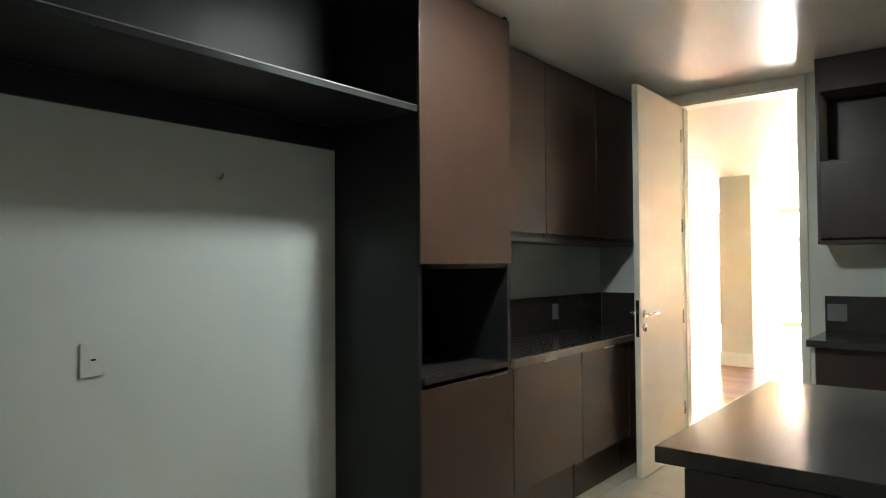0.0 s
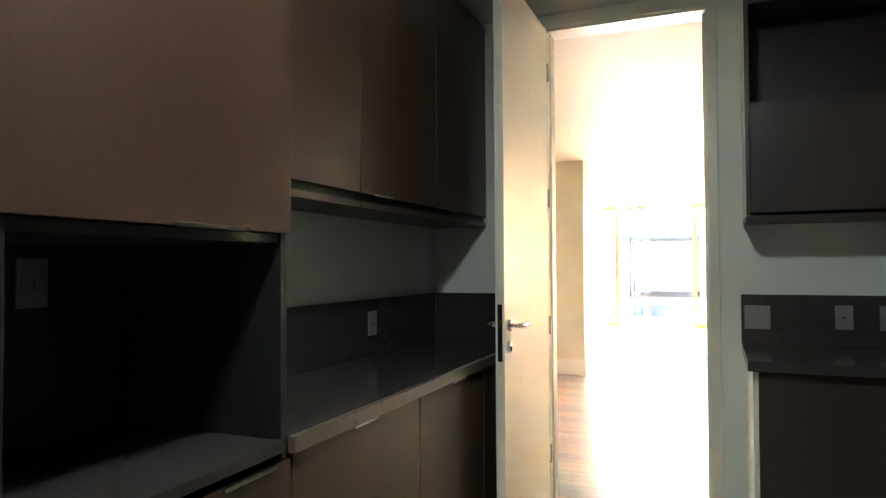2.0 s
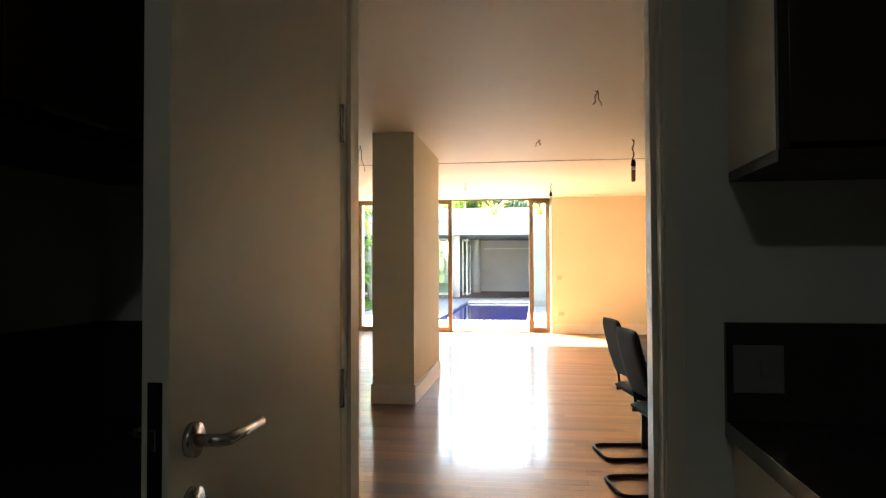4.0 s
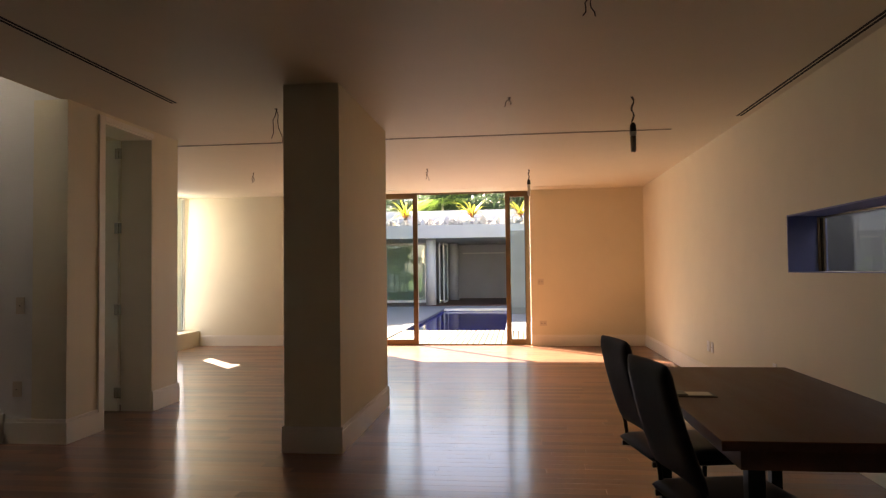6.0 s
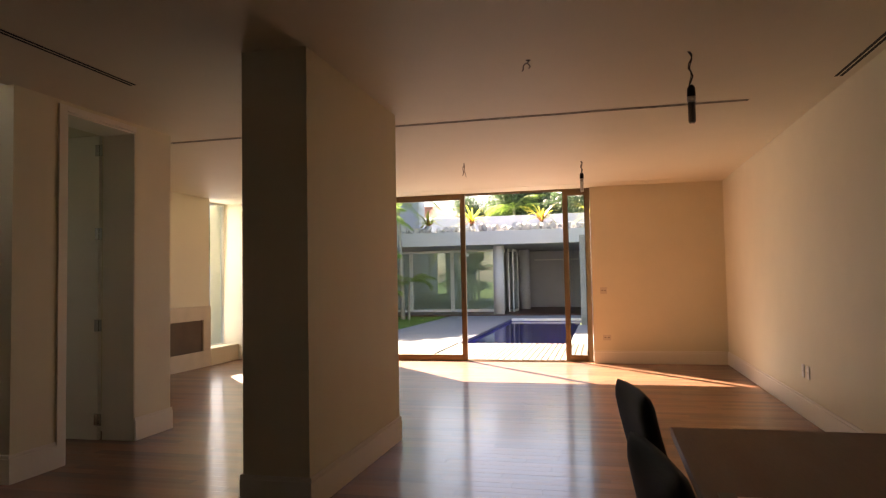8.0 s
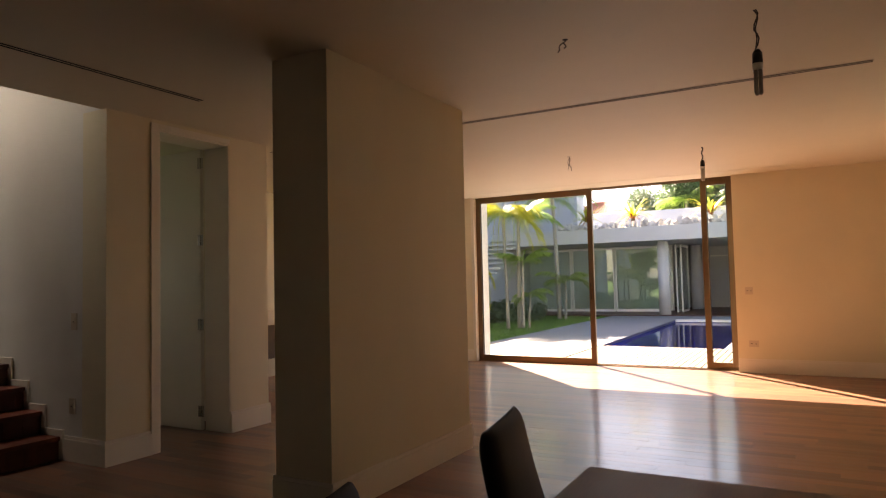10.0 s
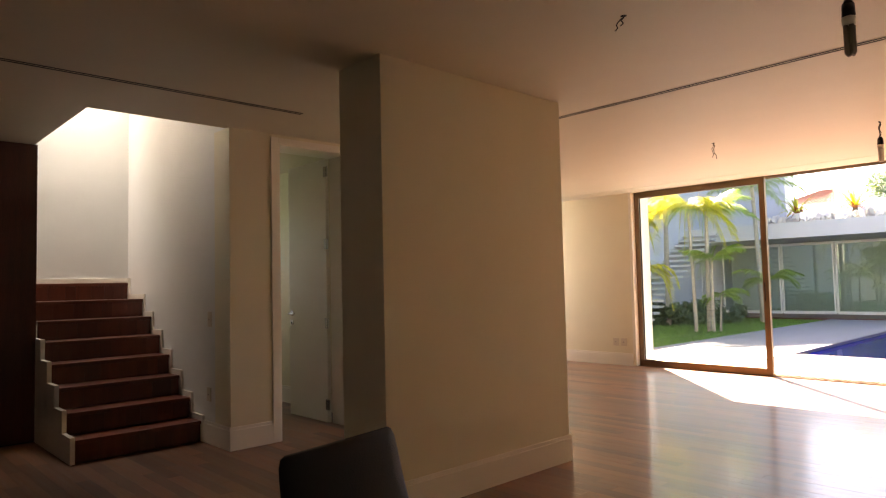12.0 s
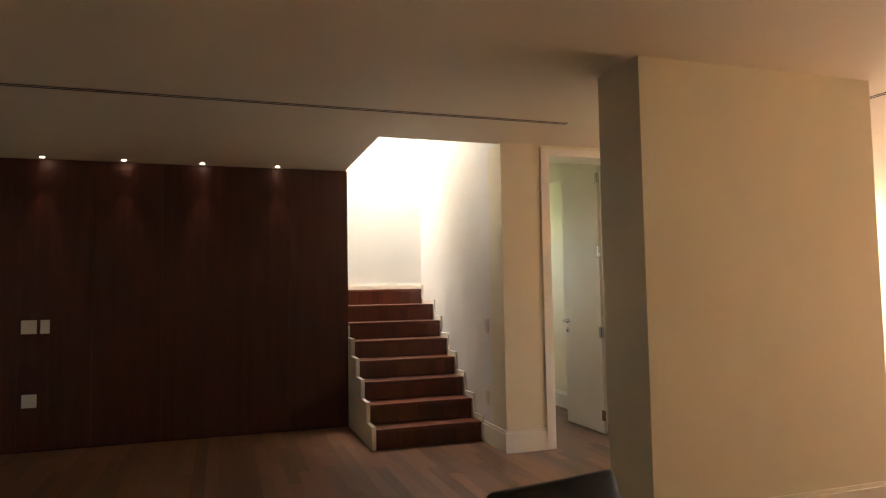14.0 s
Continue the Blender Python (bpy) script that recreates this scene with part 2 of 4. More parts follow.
def thing(name, at, label, category, group="", kind="", turn=0):
    ob = new(name)
    ob.empty_display_size = 0.1
    ob.matrix_basis = pose(*at, 0, 0, turn)
    return tagged(ob, label, category, group, kind)


def add_box(bm, x0, x1, y0, y1, z0, z1, bevel=0.0):
    r = bmesh.ops.create_cube(bm, size=1.0)
    vs = r["verts"]
    bmesh.ops.transform(bm, verts=vs, matrix=Matrix.Translation(((x0 + x1) / 2, (y0 + y1) / 2, (z0 + z1) / 2)) @ Matrix.Diagonal((x1 - x0, y1 - y0, z1 - z0, 1)))
    if bevel:
        es = {e for v in vs for e in v.link_edges}
        bmesh.ops.bevel(bm, geom=list(es), offset=bevel, segments=2, affect="EDGES", profile=0.6)
    return bm


def box(x0, x1, y0, y1, z0, z1, bevel=0.0):
    return add_box(bmesh.new(), x0, x1, y0, y1, z0, z1, bevel)


def boxes(*specs):
    bm = bmesh.new()
    for s in specs:
        add_box(bm, *s)
    return bm


def add_tube(bm, points, radius, seg=10, taper=None):
    """A round bar along points."""
    pts = [Vector(p) for p in points]
    rings = []
    for i, p in enumerate(pts):
        d = (pts[min(i + 1, len(pts) - 1)] - pts[max(i - 1, 0)]).normalized()
        a = d.orthogonal().normalized() if i == 0 else (rings_axis - d * rings_axis.dot(d)).normalized()
        rings_axis = a
        b = d.cross(a)
        r = radius if taper is None else radius + (taper - radius) * i / (len(pts) - 1)
        rings.append([bm.verts.new(p + (a * math.cos(k * 2 * math.pi / seg) + b * math.sin(k * 2 * math.pi / seg)) * r) for k in range(seg)])
    for u, v in zip(rings, rings[1:]):
        for k in range(seg):
            bm.faces.new((u[k], u[(k + 1) % seg], v[(k + 1) % seg], v[k]))
    bm.faces.new(rings[0][::-1])
    bm.faces.new(rings[-1])
    return bm


def tube(points, radius, seg=10, taper=None):
    return add_tube(bmesh.new(), points, radius, seg, taper)


def structure(name, bm, material, label, category="wall"):
    return tagged(link_mesh(name, bm, material), label, category, kind="structure")


def arc(cx, cy, r, a0, a1, n):
    return [(cx + r * math.cos(radians(a0 + (a1 - a0) * i / n)), cy + r * math.sin(radians(a0 + (a1 - a0) * i / n))) for i in range(n + 1)]

# ---- structure ----
H = 2.69      # living room ceiling
HK = 2.78     # kitchen ceiling
D = -4.725    # kitchen face of the wall with the door

# ceilings
structure("ceiling_living", box(-2.27, 3.71, -4.6, 7.15, H, 3.0), M_CEIL, "smooth cream painted ceiling of the living room", "ceiling")
structure("ceiling_washroom", box(-5.2, -2.2701, 0.30, 1.80, H, 3.0), M_CEIL, "smooth cream painted washroom ceiling", "ceiling")
structure("ceiling_fireside", box(-4.90, -2.2701, 1.8001, 7.15, H, 3.0), M_CEIL, "smooth cream painted ceiling by the fireplace", "ceiling")
structure("ceiling_wood_wall", box(-4.3, -2.2701, -4.6, -0.96, H, 3.0), M_CEIL, "smooth cream painted ceiling by the wood wall", "ceiling")
structure("ceiling_kitchen", box(-0.2, 4.4, -11.5, D + 0.001, HK, 3.0), M_CEILK, "glossy white painted kitchen ceiling", "ceiling")

# wall between kitchen and living room, with its door opening
structure("wall_kitchen_door", boxes((-4.1, 0.60, D, -4.575, 0, H), (1.52, 4.4, D, -4.575, 0, H), (0.60, 1.52, D, -4.575, 2.682, H), (-0.2, 4.4, D, -4.6, H + 0.001, HK)), M_WALLK, "pale painted wall around the kitchen door")
structure("wall_kitchen_west", box(-0.2, -0.02, -11.5, D - 0.001, 0, HK), M_WALLK, "pale grey-green painted kitchen wall")
structure("wall_kitchen_east", box(4.2, 4.4, -11.5, D - 0.001, 0, HK), M_WALLK, "pale painted kitchen wall")
structure("wall_kitchen_south", box(-0.02, 4.2, -11.5, -11.35, 0, HK), M_WALLK, "pale painted kitchen wall")

# living room walls
structure("wall_east", boxes((3.41, 3.71, -4.575, -1.3, 0, H), (3.41, 3.71, 0.84, 7.15, 0, H), (3.41, 3.71, -1.3, 0.84, 0, 1.255), (3.41, 3.71, -1.3, 0.84, 1.71, H)), M_WALL, "cream painted wall with a low window slit")
structure("wall_north", boxes((1.50, 3.41, 6.83, 7.15, 0, H), (-5.05, -2.50, 6.83, 7.15, 0, H)), M_WALL, "cream painted wall beside the garden opening")
structure("wall_stub", box(-2.50, -2.21, 0.115, 0.56, 0, H), M_WALL, "cream painted wall end between stair and door")
structure("wall_door_head", box(-2.50, -2.21, 0.56, 1.32, 2.62, H), M_WALL, "cream painted strip above the door")
structure("wall_lobby", boxes((-2.50, -2.21, 1.32, 1.80, 0, H), (-4.8, -2.50, 1.62, 1.80, 0, H)), M_WALL, "cream painted wall beside the washroom door")
structure("wall_fireside", boxes((-4.75, -4.53, 1.80, 6.0, 0, H), (-4.85, -4.495, 6.0, 6.829, 0, 0.27)), M_WALL, "cream painted wall behind the fireplace")
# Back wall and its small opening are unseen, added around the fill lamp.
structure("wall_washroom_back", boxes((-5.3, -5.1, 0.30, 1.62, 0, 1.5), (-5.3, -5.1, 0.30, 1.62, 2.3, H), (-5.3, -5.1, 0.30, 0.75, 1.5, 2.3), (-5.3, -5.1, 1.25, 1.62, 1.5, 2.3), (-5.1, -4.8, 1.62, 1.8, 0, H)), M_WALLK, "pale washroom wall with an unseen added opening")
structure("wall_stair", boxes((-5.2, -2.50, 0.118, 0.30, 0, 4.2)), M_STAIRW, "white painted wall along the stair")
structure("wall_stair_back", boxes((-4.92, -4.72, -3.0, 0.118, 0, 4.2)), M_STAIRW, "white painted wall at the head of the stair")
structure("wall_stair_shaft", boxes((-2.27, -2.10, -0.96, 0.118, 3.001, 4.2), (-4.72, -2.27, -1.10, -0.96, 3.001, 4.2), (-2.4995, -2.2705, 0.118, 0.30, H + 0.001, 4.2)), M_STAIRW, "white painted upper walls around the stair well")
structure("wall_stair_inner", box(-4.72, -3.93, -1.06, -0.94, 0, H), M_STAIRW, "white painted wall beside the upper steps")
# Unseen curb, added to confine the light that falls into the stair shaft.
structure("skylight_curb", boxes((-4.92, -2.1, -1.1, -0.9, 4.2, 4.3), (-4.92, -2.1, 0.0, 0.3, 4.2, 4.3), (-4.92, -4.7, -0.9, 0.0, 4.2, 4.3), (-4.2, -2.1, -0.9, 0.0, 4.2, 4.3)), M_STAIRW, "unseen white curb of a skylight added over the stair", "skylight")

# dark veneer wall, in tall boards
wood = tagged(link_mesh("wall_wood_panel", box(-4.05, -3.90, -4.575, -0.94, 0, H), M_DARK), "dark reddish-brown wood veneer wall", "wall", kind="structure")
for i in range(6):
    y0 = -4.57 + i * 0.605
    part("panel", box(-3.90, -3.88, y0 + 0.0004, y0 + 0.6046, 0.01, H - 0.004, 0.001), M_PANEL, wood)

# pillar
pillar = tagged(link_mesh("pillar", box(-0.42, 0.0, 0.0, 1.722, 0, H), M_WALL), "thick cream painted wall pillar in the room", "pillar", kind="structure")


def skirting(name, runs):
    """Tall white skirting along runs (x0, y0, x1, y1, nx, ny), set out of the wall towards n."""
    bm = bmesh.new()
    for x0, y0, x1, y1, nx, ny in runs:
        for z0, z1, t in ((0.0, 0.165, 0.016), (0.165, 0.19, 0.010)):
            xs, ys = sorted((x0, x1)), sorted((y0, y1))
            if nx:
                add_box(bm, min(x0, x0 + nx * t), max(x0, x0 + nx * t), ys[0], ys[1], z0, z1, 0.002)
            else:
                add_box(bm, xs[0], xs[1], min(y0, y0 + ny * t), max(y0, y0 + ny * t), z0, z1, 0.002)
    return tagged(link_mesh(name, bm, M_TRIM), "tall cream lacquered skirting board", "baseboard", kind="structure")


skirting("baseboard_pillar", [(-0.436, 0, 0.016, 0, 0, -1), (0, 0, 0, 1.738, 1, 0), (-0.42, 0, -0.42, 1.738, -1, 0), (-0.42, 1.722, 0, 1.722, 0, 1)])
skirting("baseboard_stub", [(-2.21, 0.099, -2.21, 0.494, 1, 0), (-2.72, 0.115, -2.21, 0.115, 0, -1)])
skirting("baseboard_lobby", [(-2.21, 1.32, -2.21, 1.816, 1, 0), (-4.5, 1.80, -2.21, 1.80, 0, 1)])
skirting("baseboard_north", [(1.50, 6.83, 3.395, 6.83, 0, -1), (-4.494, 6.83, -2.50, 6.83, 0, -1)])
skirting("baseboard_east", [(3.41, -4.57, 3.41, 6.83, -1, 0)])
skirting("baseboard_washroom", [(-4.9, 0.30, -2.6, 0.30, 0, 1), (-4.9, 1.62, -2.6, 1.62, 0, -1)])
skirting("baseboard_door_wall", [(1.53, -4.575, 3.39, -4.575, 0, 1), (-3.87, -4.575, 0.59, -4.575, 0, 1)])

# ---- doors ----
def lever(parent, x, y, z, nx, ny, along):
    """Lever handle on a door face: rose, neck and bar; n points out of the door, along is the bar's way."""
    n, a = Vector((nx, ny, 0)), Vector((*along, 0))
    p = Vector((x, y, z))
    h = part("door_handle", tube([p, p + n * 0.010], 0.026, 16), M_CHROME, parent, "round chrome lever handle", True)
    part("neck", tube([p + n * 0.008, p + n * 0.045, p + n * 0.055 + a * 0.012, p + n * 0.055 + a * 0.125], 0.0095, 10), M_CHROME, h, smooth=True)
    k = part("lock_rose", tube([p - Vector((0, 0, 0.095)), p - Vector((0, 0, 0.095)) + n * 0.010], 0.026, 16), M_CHROME, parent, "round chrome keyhole rose", True)
    part("key_cylinder", tube([p - Vector((0, 0, 0.10)) + n * 0.009, p - Vector((0, 0, 0.10)) + n * 0.016], 0.009, 10), M_BLACKM, k, smooth=True)


door1 = tagged(link_mesh("door_1", box(0.630, 0.672, -5.565, -4.735, 0.008, 2.690, 0.002), M_DOOR), "tall cream lacquered kitchen door standing open", "door", kind="structure")
lever(door1, 0.672, -5.505, 1.115, 1, 0, (0, 1))
lever(door1, 0.630, -5.505, 1.115, -1, 0, (0, 1))
part("lock_plate", box(0.640, 0.662, -5.567, -5.560, 0.96, 1.21, 0.001), M_BLACKM, door1, "dark steel lock plate on the edge")
part("latch", box(0.646, 0.656, -5.573, -5.564, 1.115, 1.145, 0.001), M_CHROME, door1)
frame1 = thing("door_frame_1", (1.06, -4.65, 0), "cream lacquered frame of the kitchen door", "door frame", kind="structure")
part("jamb", boxes((0.600, 0.673, -4.733, -4.56, 0, 2.68, 0.002), (0.673, 0.684, -4.68, -4.60, 0, 2.68)), M_TRIM, frame1)
part("jamb", boxes((1.492, 1.520, -4.735, -4.56, 0, 2.68, 0.002), (1.478, 1.492, -4.68, -4.60, 0, 2.68)), M_TRIM, frame1)
part("head", boxes((0.600, 1.520, -4.735, -4.572, 2.681, 2.71, 0.002)), M_TRIM, frame1)
part("casing", boxes((1.499, 1.545, -4.745, -4.726, 0, 2.765, 0.003), (0.545, 0.608, -4.745, -4.726, 0, 2.775, 0.003), (0.608, 1.499, -4.745, -4.726, 2.70, 2.765, 0.003)), M_TRIM, frame1)
part("casing", boxes((1.512, 1.56, -4.574, -4.557, 0, 2.685, 0.003), (0.545, 0.608, -4.574, -4.557, 0, 2.685, 0.003)), M_TRIM, frame1)
for z in (0.3, 1.0, 1.7, 2.4):
    part("hinge", tube([(0.676, -4.739, z), (0.676, -4.739, z + 0.1)], 0.007, 8), M_CHROME, frame1, smooth=True)

frame2 = thing("door_frame_2", (-2.35, 0.96, 0), "cream lacquered frame of the washroom door", "door frame", kind="structure")
part("casing", box(-2.214, -2.196, 0.495, 0.568, 0, 2.66, 0.003), M_TRIM, frame2)
part("casing", box(-2.214, -2.196, 0.5683, 1.322, 2.615, 2.66, 0.003), M_TRIM, frame2)
part("jamb", boxes((-2.52, -2.205, 0.5605, 0.585, 0, 2.615, 0.002)), M_TRIM, frame2)
part("jamb", boxes((-2.52, -2.213, 1.312, 1.324, 0, 2.615, 0.001)), M_TRIM, frame2)
part("head", boxes((-2.52, -2.216, 0.5855, 1.311, 2.600, 2.622, 0.001)), M_TRIM, frame2)
door2 = tagged(link_mesh("door_2", box(-3.235, -2.525, 1.266, 1.304, 0.008, 2.598, 0.002), M_DOOR), "tall cream washroom door standing open inwards", "door", kind="structure")
lever(door2, -3.175, 1.266, 1.06, 0, -1, (1, 0))
for z in (0.13, 0.92, 1.70, 2.42):
    part("hinge", boxes((-2.56, -2.49, 1.262, 1.268, z, z + 0.10, 0.001), (-2.532, -2.518, 1.256, 1.270, z, z + 0.10, 0.003)), M_CHROME, door2, "steel butt hinge")

# ---- garden opening: bronze frames and panes ----
def framed_pane(name, x0, x1, y, z0, z1, w, label, metal=M_BRONZE):
    ob = thing(name, ((x0 + x1) / 2, y, z0), label, "window", kind="structure")
    part("stile", box(x0, x0 + w, y - 0.03, y + 0.03, z0, z1, 0.003), metal, ob)
    part("stile", box(x1 - w, x1, y - 0.03, y + 0.03, z0, z1, 0.003), metal, ob)
    part("rail", box(x0 + w, x1 - w, y - 0.029, y + 0.029, z0, z0 + w * 1.2, 0.003), metal, ob)
    part("rail", box(x0 + w, x1 - w, y - 0.029, y + 0.029, z1 - w * 1.1, z1, 0.003), metal, ob)
    pane = part("pane", box(x0 + w, x1 - w, y - 0.004, y + 0.004, z0 + w * 1.2, z1 - w * 1.1), M_GLASS, ob)
    pane.visible_shadow = False
    for i, dy in enumerate((-0.006, 0.006)):
        part("gasket", boxes((x0 + w, x0 + w + 0.008, y + dy - 0.002, y + dy + 0.002, z0 + w * 1.2, z1 - w * 1.1), (x1 - w - 0.008, x1 - w, y + dy - 0.002, y + dy + 0.002, z0 + w * 1.2, z1 - w * 1.1)), M_DARK if metal is M_BRONZE else metal, ob)
    return ob


w1 = framed_pane("window_1", -2.45, -0.48, 6.95, 0.01, 2.68, 0.075, "bronze-framed sliding glass door, closed part")
part("pull", box(-0.535, -0.525, 6.908, 6.922, 1.0, 1.25, 0.003), M_BLACKM, w1, "small dark pull handle")
w2 = framed_pane("window_2", 1.075, 1.49, 7.03, 0.01, 2.68, 0.075, "bronze-framed sliding glass door, slid open")
track = thing("sliding_track", (-0.5, 7.0, 0), "bronze aluminium floor and head track of the sliding doors", "track", kind="structure")
part("floor_rail", boxes((-2.5, 1.5, 6.905, 6.915, 0.001, 0.012), (-2.5, 1.5, 6.985, 6.995, 0.001, 0.012), (-2.5, 1.5, 7.065, 7.075, 0.001, 0.012), (-2.5, 1.5, 6.90, 7.09, 0.0005, 0.005)), M_BRONZE, track)
part("head_rail", boxes((-2.5, 1.5, 6.905, 6.912, 2.672, 2.689), (-2.5, 1.5, 6.987, 6.993, 2.672, 2.689), (-2.5, 1.5, 7.068, 7.074, 2.672, 2.689)), M_BRONZE, track)
structure("trim_opening", boxes((-2.502, -2.452, 6.826, 7.149, 0.003, H - 0.003)), M_TRIM, "white jamb lining of the garden opening", "trim")
structure("trim_outer_jamb", box(-2.499, -2.40, 7.0, 7.25, -0.01, 2.95), M_TRIM, "white outer jamb of the garden opening", "trim")
# fireside window
w3 = framed_pane("window_3", -0.412, 0.412, 0, 0, 2.415, 0.012, "narrow frameless-looking window beside the fireplace", M_WHITEF)
w3.matrix_basis = pose(-4.81, 6.415, 0.271, 0, 0, 90)
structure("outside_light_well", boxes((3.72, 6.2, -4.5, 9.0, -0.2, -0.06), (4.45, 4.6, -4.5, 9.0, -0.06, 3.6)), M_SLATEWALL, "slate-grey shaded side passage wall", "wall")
# Added lining; its colour carries the bluish daylight on the reveal.
structure("trim_slit_lining", boxes((3.412, 3.708, 0.828, 0.8395, 1.2555, 1.7095), (3.412, 3.708, -1.2995, 0.828, 1.7, 1.7095), (3.412, 3.708, -1.2995, 0.828, 1.2555, 1.262), (3.412, 3.708, -1.2995, -1.288, 1.262, 1.70)), M_BLUELIT, "thin lining of the slit window, tinted with blue daylight", "trim")
# slit window in the east wall
w4 = framed_pane("window_4", -1.05, 1.05, 0, 0.008, 0.44, 0.006, "frameless slit window in the thick wall")
w4.matrix_basis = pose(3.66, -0.23, 1.256, 0, 0, 90)

# ---- stair ----
RISE, GO, X1 = 0.178, 0.2425, -2.775
stair = tagged(link_mesh("stair_core", boxes(*[(X1 - GO * k - (GO if k < 6 else 0.5) + 0.0, X1 - GO * k - 0.02, -0.90, 0.117, 0.0, RISE * (k + 1) - 0.035) for k in range(7)]), M_WALL), "straight stair of dark red hardwood with white sides", "stairs", kind="structure")
def riser_boards(x, z0, z1, seed):
    """A riser made of upright strips of different widths."""
    rnd = random.Random(seed)
    bm, y = bmesh.new(), -0.905
    while y < 0.10:
        w = min(rnd.uniform(0.09, 0.2), 0.10 - y)
        if 0.10 - y - w < 0.04:
            w = 0.10 - y
        add_box(bm, x - 0.02, x, y + 0.0004, y + w - 0.0004, z0, z1)
        y += w
    return bm


for k in range(8):
    x = X1 - GO * k if k < 7 else -4.69
    part("riser", riser_boards(x, RISE * k + 0.001, RISE * (k + 1) - 0.032, k), M_STAIR, stair)
    depth = GO + 0.02 if k < 6 else (0.46 if k == 6 else 0.03)
    part("tread", box(x - depth, x + 0.022, -0.908, 0.10, RISE * (k + 1) - 0.032, RISE * (k + 1), 0.004), M_STAIR, stair)
# stepped skirtings on both sides
bmr, bml = bmesh.new(), bmesh.new()
for k in range(8):
    x = X1 - GO * k if k < 7 else -4.69
    x2 = (X1 - GO * (k + 1) if k < 6 else -4.69) if k < 7 else -4.72
    add_box(bmr, x2, x + 0.05, 0.1005, 0.1165, RISE * k - 0.05 if k else 0, RISE * (k + 1) + 0.05, 0.001)
    if x > -3.9:
        add_box(bml, x2, x + 0.05, -0.945, -0.9085, 0.001, RISE * (k + 1) + 0.03, 0.002)
part("string", bmr, M_TRIM, stair, "white stepped wall string")
part("string", bml, M_TRIM, stair, "white stepped outer string")
part("skirting", box(-4.719, -4.705, -0.9, 0.10, RISE * 8 + 0.001, RISE * 8 + 0.05, 0.001), M_TRIM, stair)

# ---- floors ----
structure("floor_base", box(-5.2, 3.41, -4.575, 7.14, -0.2, -0.012), M_SUBFLOOR, "dark screed below the boards", "floor")
kfloor = structure("floor_kitchen", box(-0.02, 4.2, -11.4, -4.56, -0.2, -0.006), M_PLATED, "pale mortar bed of the kitchen tiles", "floor")

# ---- kitchen ----
def pull(parent, x0, x1, y0, y1, z0, z1):
    return part("pull", box(x0, x1, y0, y1, z0, z1, 0.0015), M_CHROME, parent, "slim chrome edge pull")


# tall oven cabinet
tower = thing("tall_cabinet", (0.26, -7.32, 0), "tall brown laminate cabinet with an empty oven bay", "cabinet")
part("side_panel", box(-0.015, 0.528, -7.69, -7.665, 0, HK - 0.004, 0.001), M_GREY, tower, "charcoal side panel")
part("side_panel", box(-0.015, 0.528, -6.975, -6.951, 0, HK - 0.004, 0.001), M_GREY, tower, "charcoal side panel")
part("back_panel", box(-0.015, 0.0, -7.665, -6.975, 0.1, HK - 0.01), M_GREY, tower)
part("bay_shelf", box(0.0, 0.545, -7.664, -6.976, 0.928, 0.955, 0.002), M_STONE, tower, "dark stone shelf of the oven bay")
part("bay_top", box(0.0, 0.52, -7.664, -6.976, 1.44, 1.462), M_GREY, tower)
part("bottom_panel", box(0.0, 0.50, -7.664, -6.976, 0.1, 0.12), M_GREY, tower)
part("plinth", box(0.43, 0.45, -7.664, -6.976, 0, 0.1), M_GREY, tower)
d = part("door", box(0.522, 0.542, -7.688, -6.953, 0.125, 0.905, 0.0015), M_LAM, tower, "brown laminate door")
pull(d, 0.540, 0.552, -7.2, -7.02, 0.898, 0.908)
d = part("door", box(0.522, 0.542, -7.688, -6.953, 1.465, HK - 0.03, 0.0015), M_LAM, tower, "brown laminate door")
pull(d, 0.540, 0.552, -7.34, -7.12, 1.462, 1.472)

# open bridge shelf over the empty refrigerator bay
bridge = thing("bridge_shelf", (0.26, -8.9, 2.03), "charcoal open bridge shelf over an empty refrigerator bay", "shelf")
part("bottom_board", box(0.0, 0.532, -10.2, -7.691, 2.141, 2.171, 0.0015), M_GREY, bridge)
part("edge_strip", box(0.532, 0.5345, -10.2, -7.691, 2.165, 2.1705), M_CHROME, bridge, "thin bright metal edge strip")
part("back_rail", box(-0.019, 0.0, -10.2, -7.691, 2.03, 2.14, 0.001), M_GREY, bridge)
part("back_panel", box(-0.015, 0.0, -10.2, -7.691, 2.172, HK - 0.005), M_GREY, bridge)
part("top_board", box(0.0, 0.53, -10.2, -7.691, HK - 0.03, HK - 0.004), M_GREY, bridge)
part("side_panel", box(-0.015, 0.53, -10.225, -10.2, 0, HK - 0.004, 0.001), M_GREY, bridge)

# base units under the worktop
for i, (y0, y1) in enumerate(((-6.94, -6.165), (-6.160, -5.46), (-5.455, -4.73))):
    c = thing("base_cabinet", (0.26, (y0 + y1) / 2, 0), "low brown laminate base cabinet below a dark worktop", "cabinet", "base cabinets along the wall")
    part("body", box(0.0, 0.515, y0 + 0.002, y1 - 0.002, 0.25, 0.925), M_GREY, c)
    part("plinth", box(0.0, 0.47, y0 + 0.002, y1 - 0.002, 0, 0.249), M_LAM, c, "recessed brown plinth")
    d = part("door", box(0.517, 0.537, y0 + 0.003, y1 - 0.003, 0.252, 0.912, 0.0015), M_LAM, c)
    pull(d, 0.535, 0.547, y0 + 0.30, y0 + 0.45, 0.905, 0.915)
wt = thing("worktop", (0.26, -5.84, 0.928), "polished dark granite worktop along the wall", "worktop")
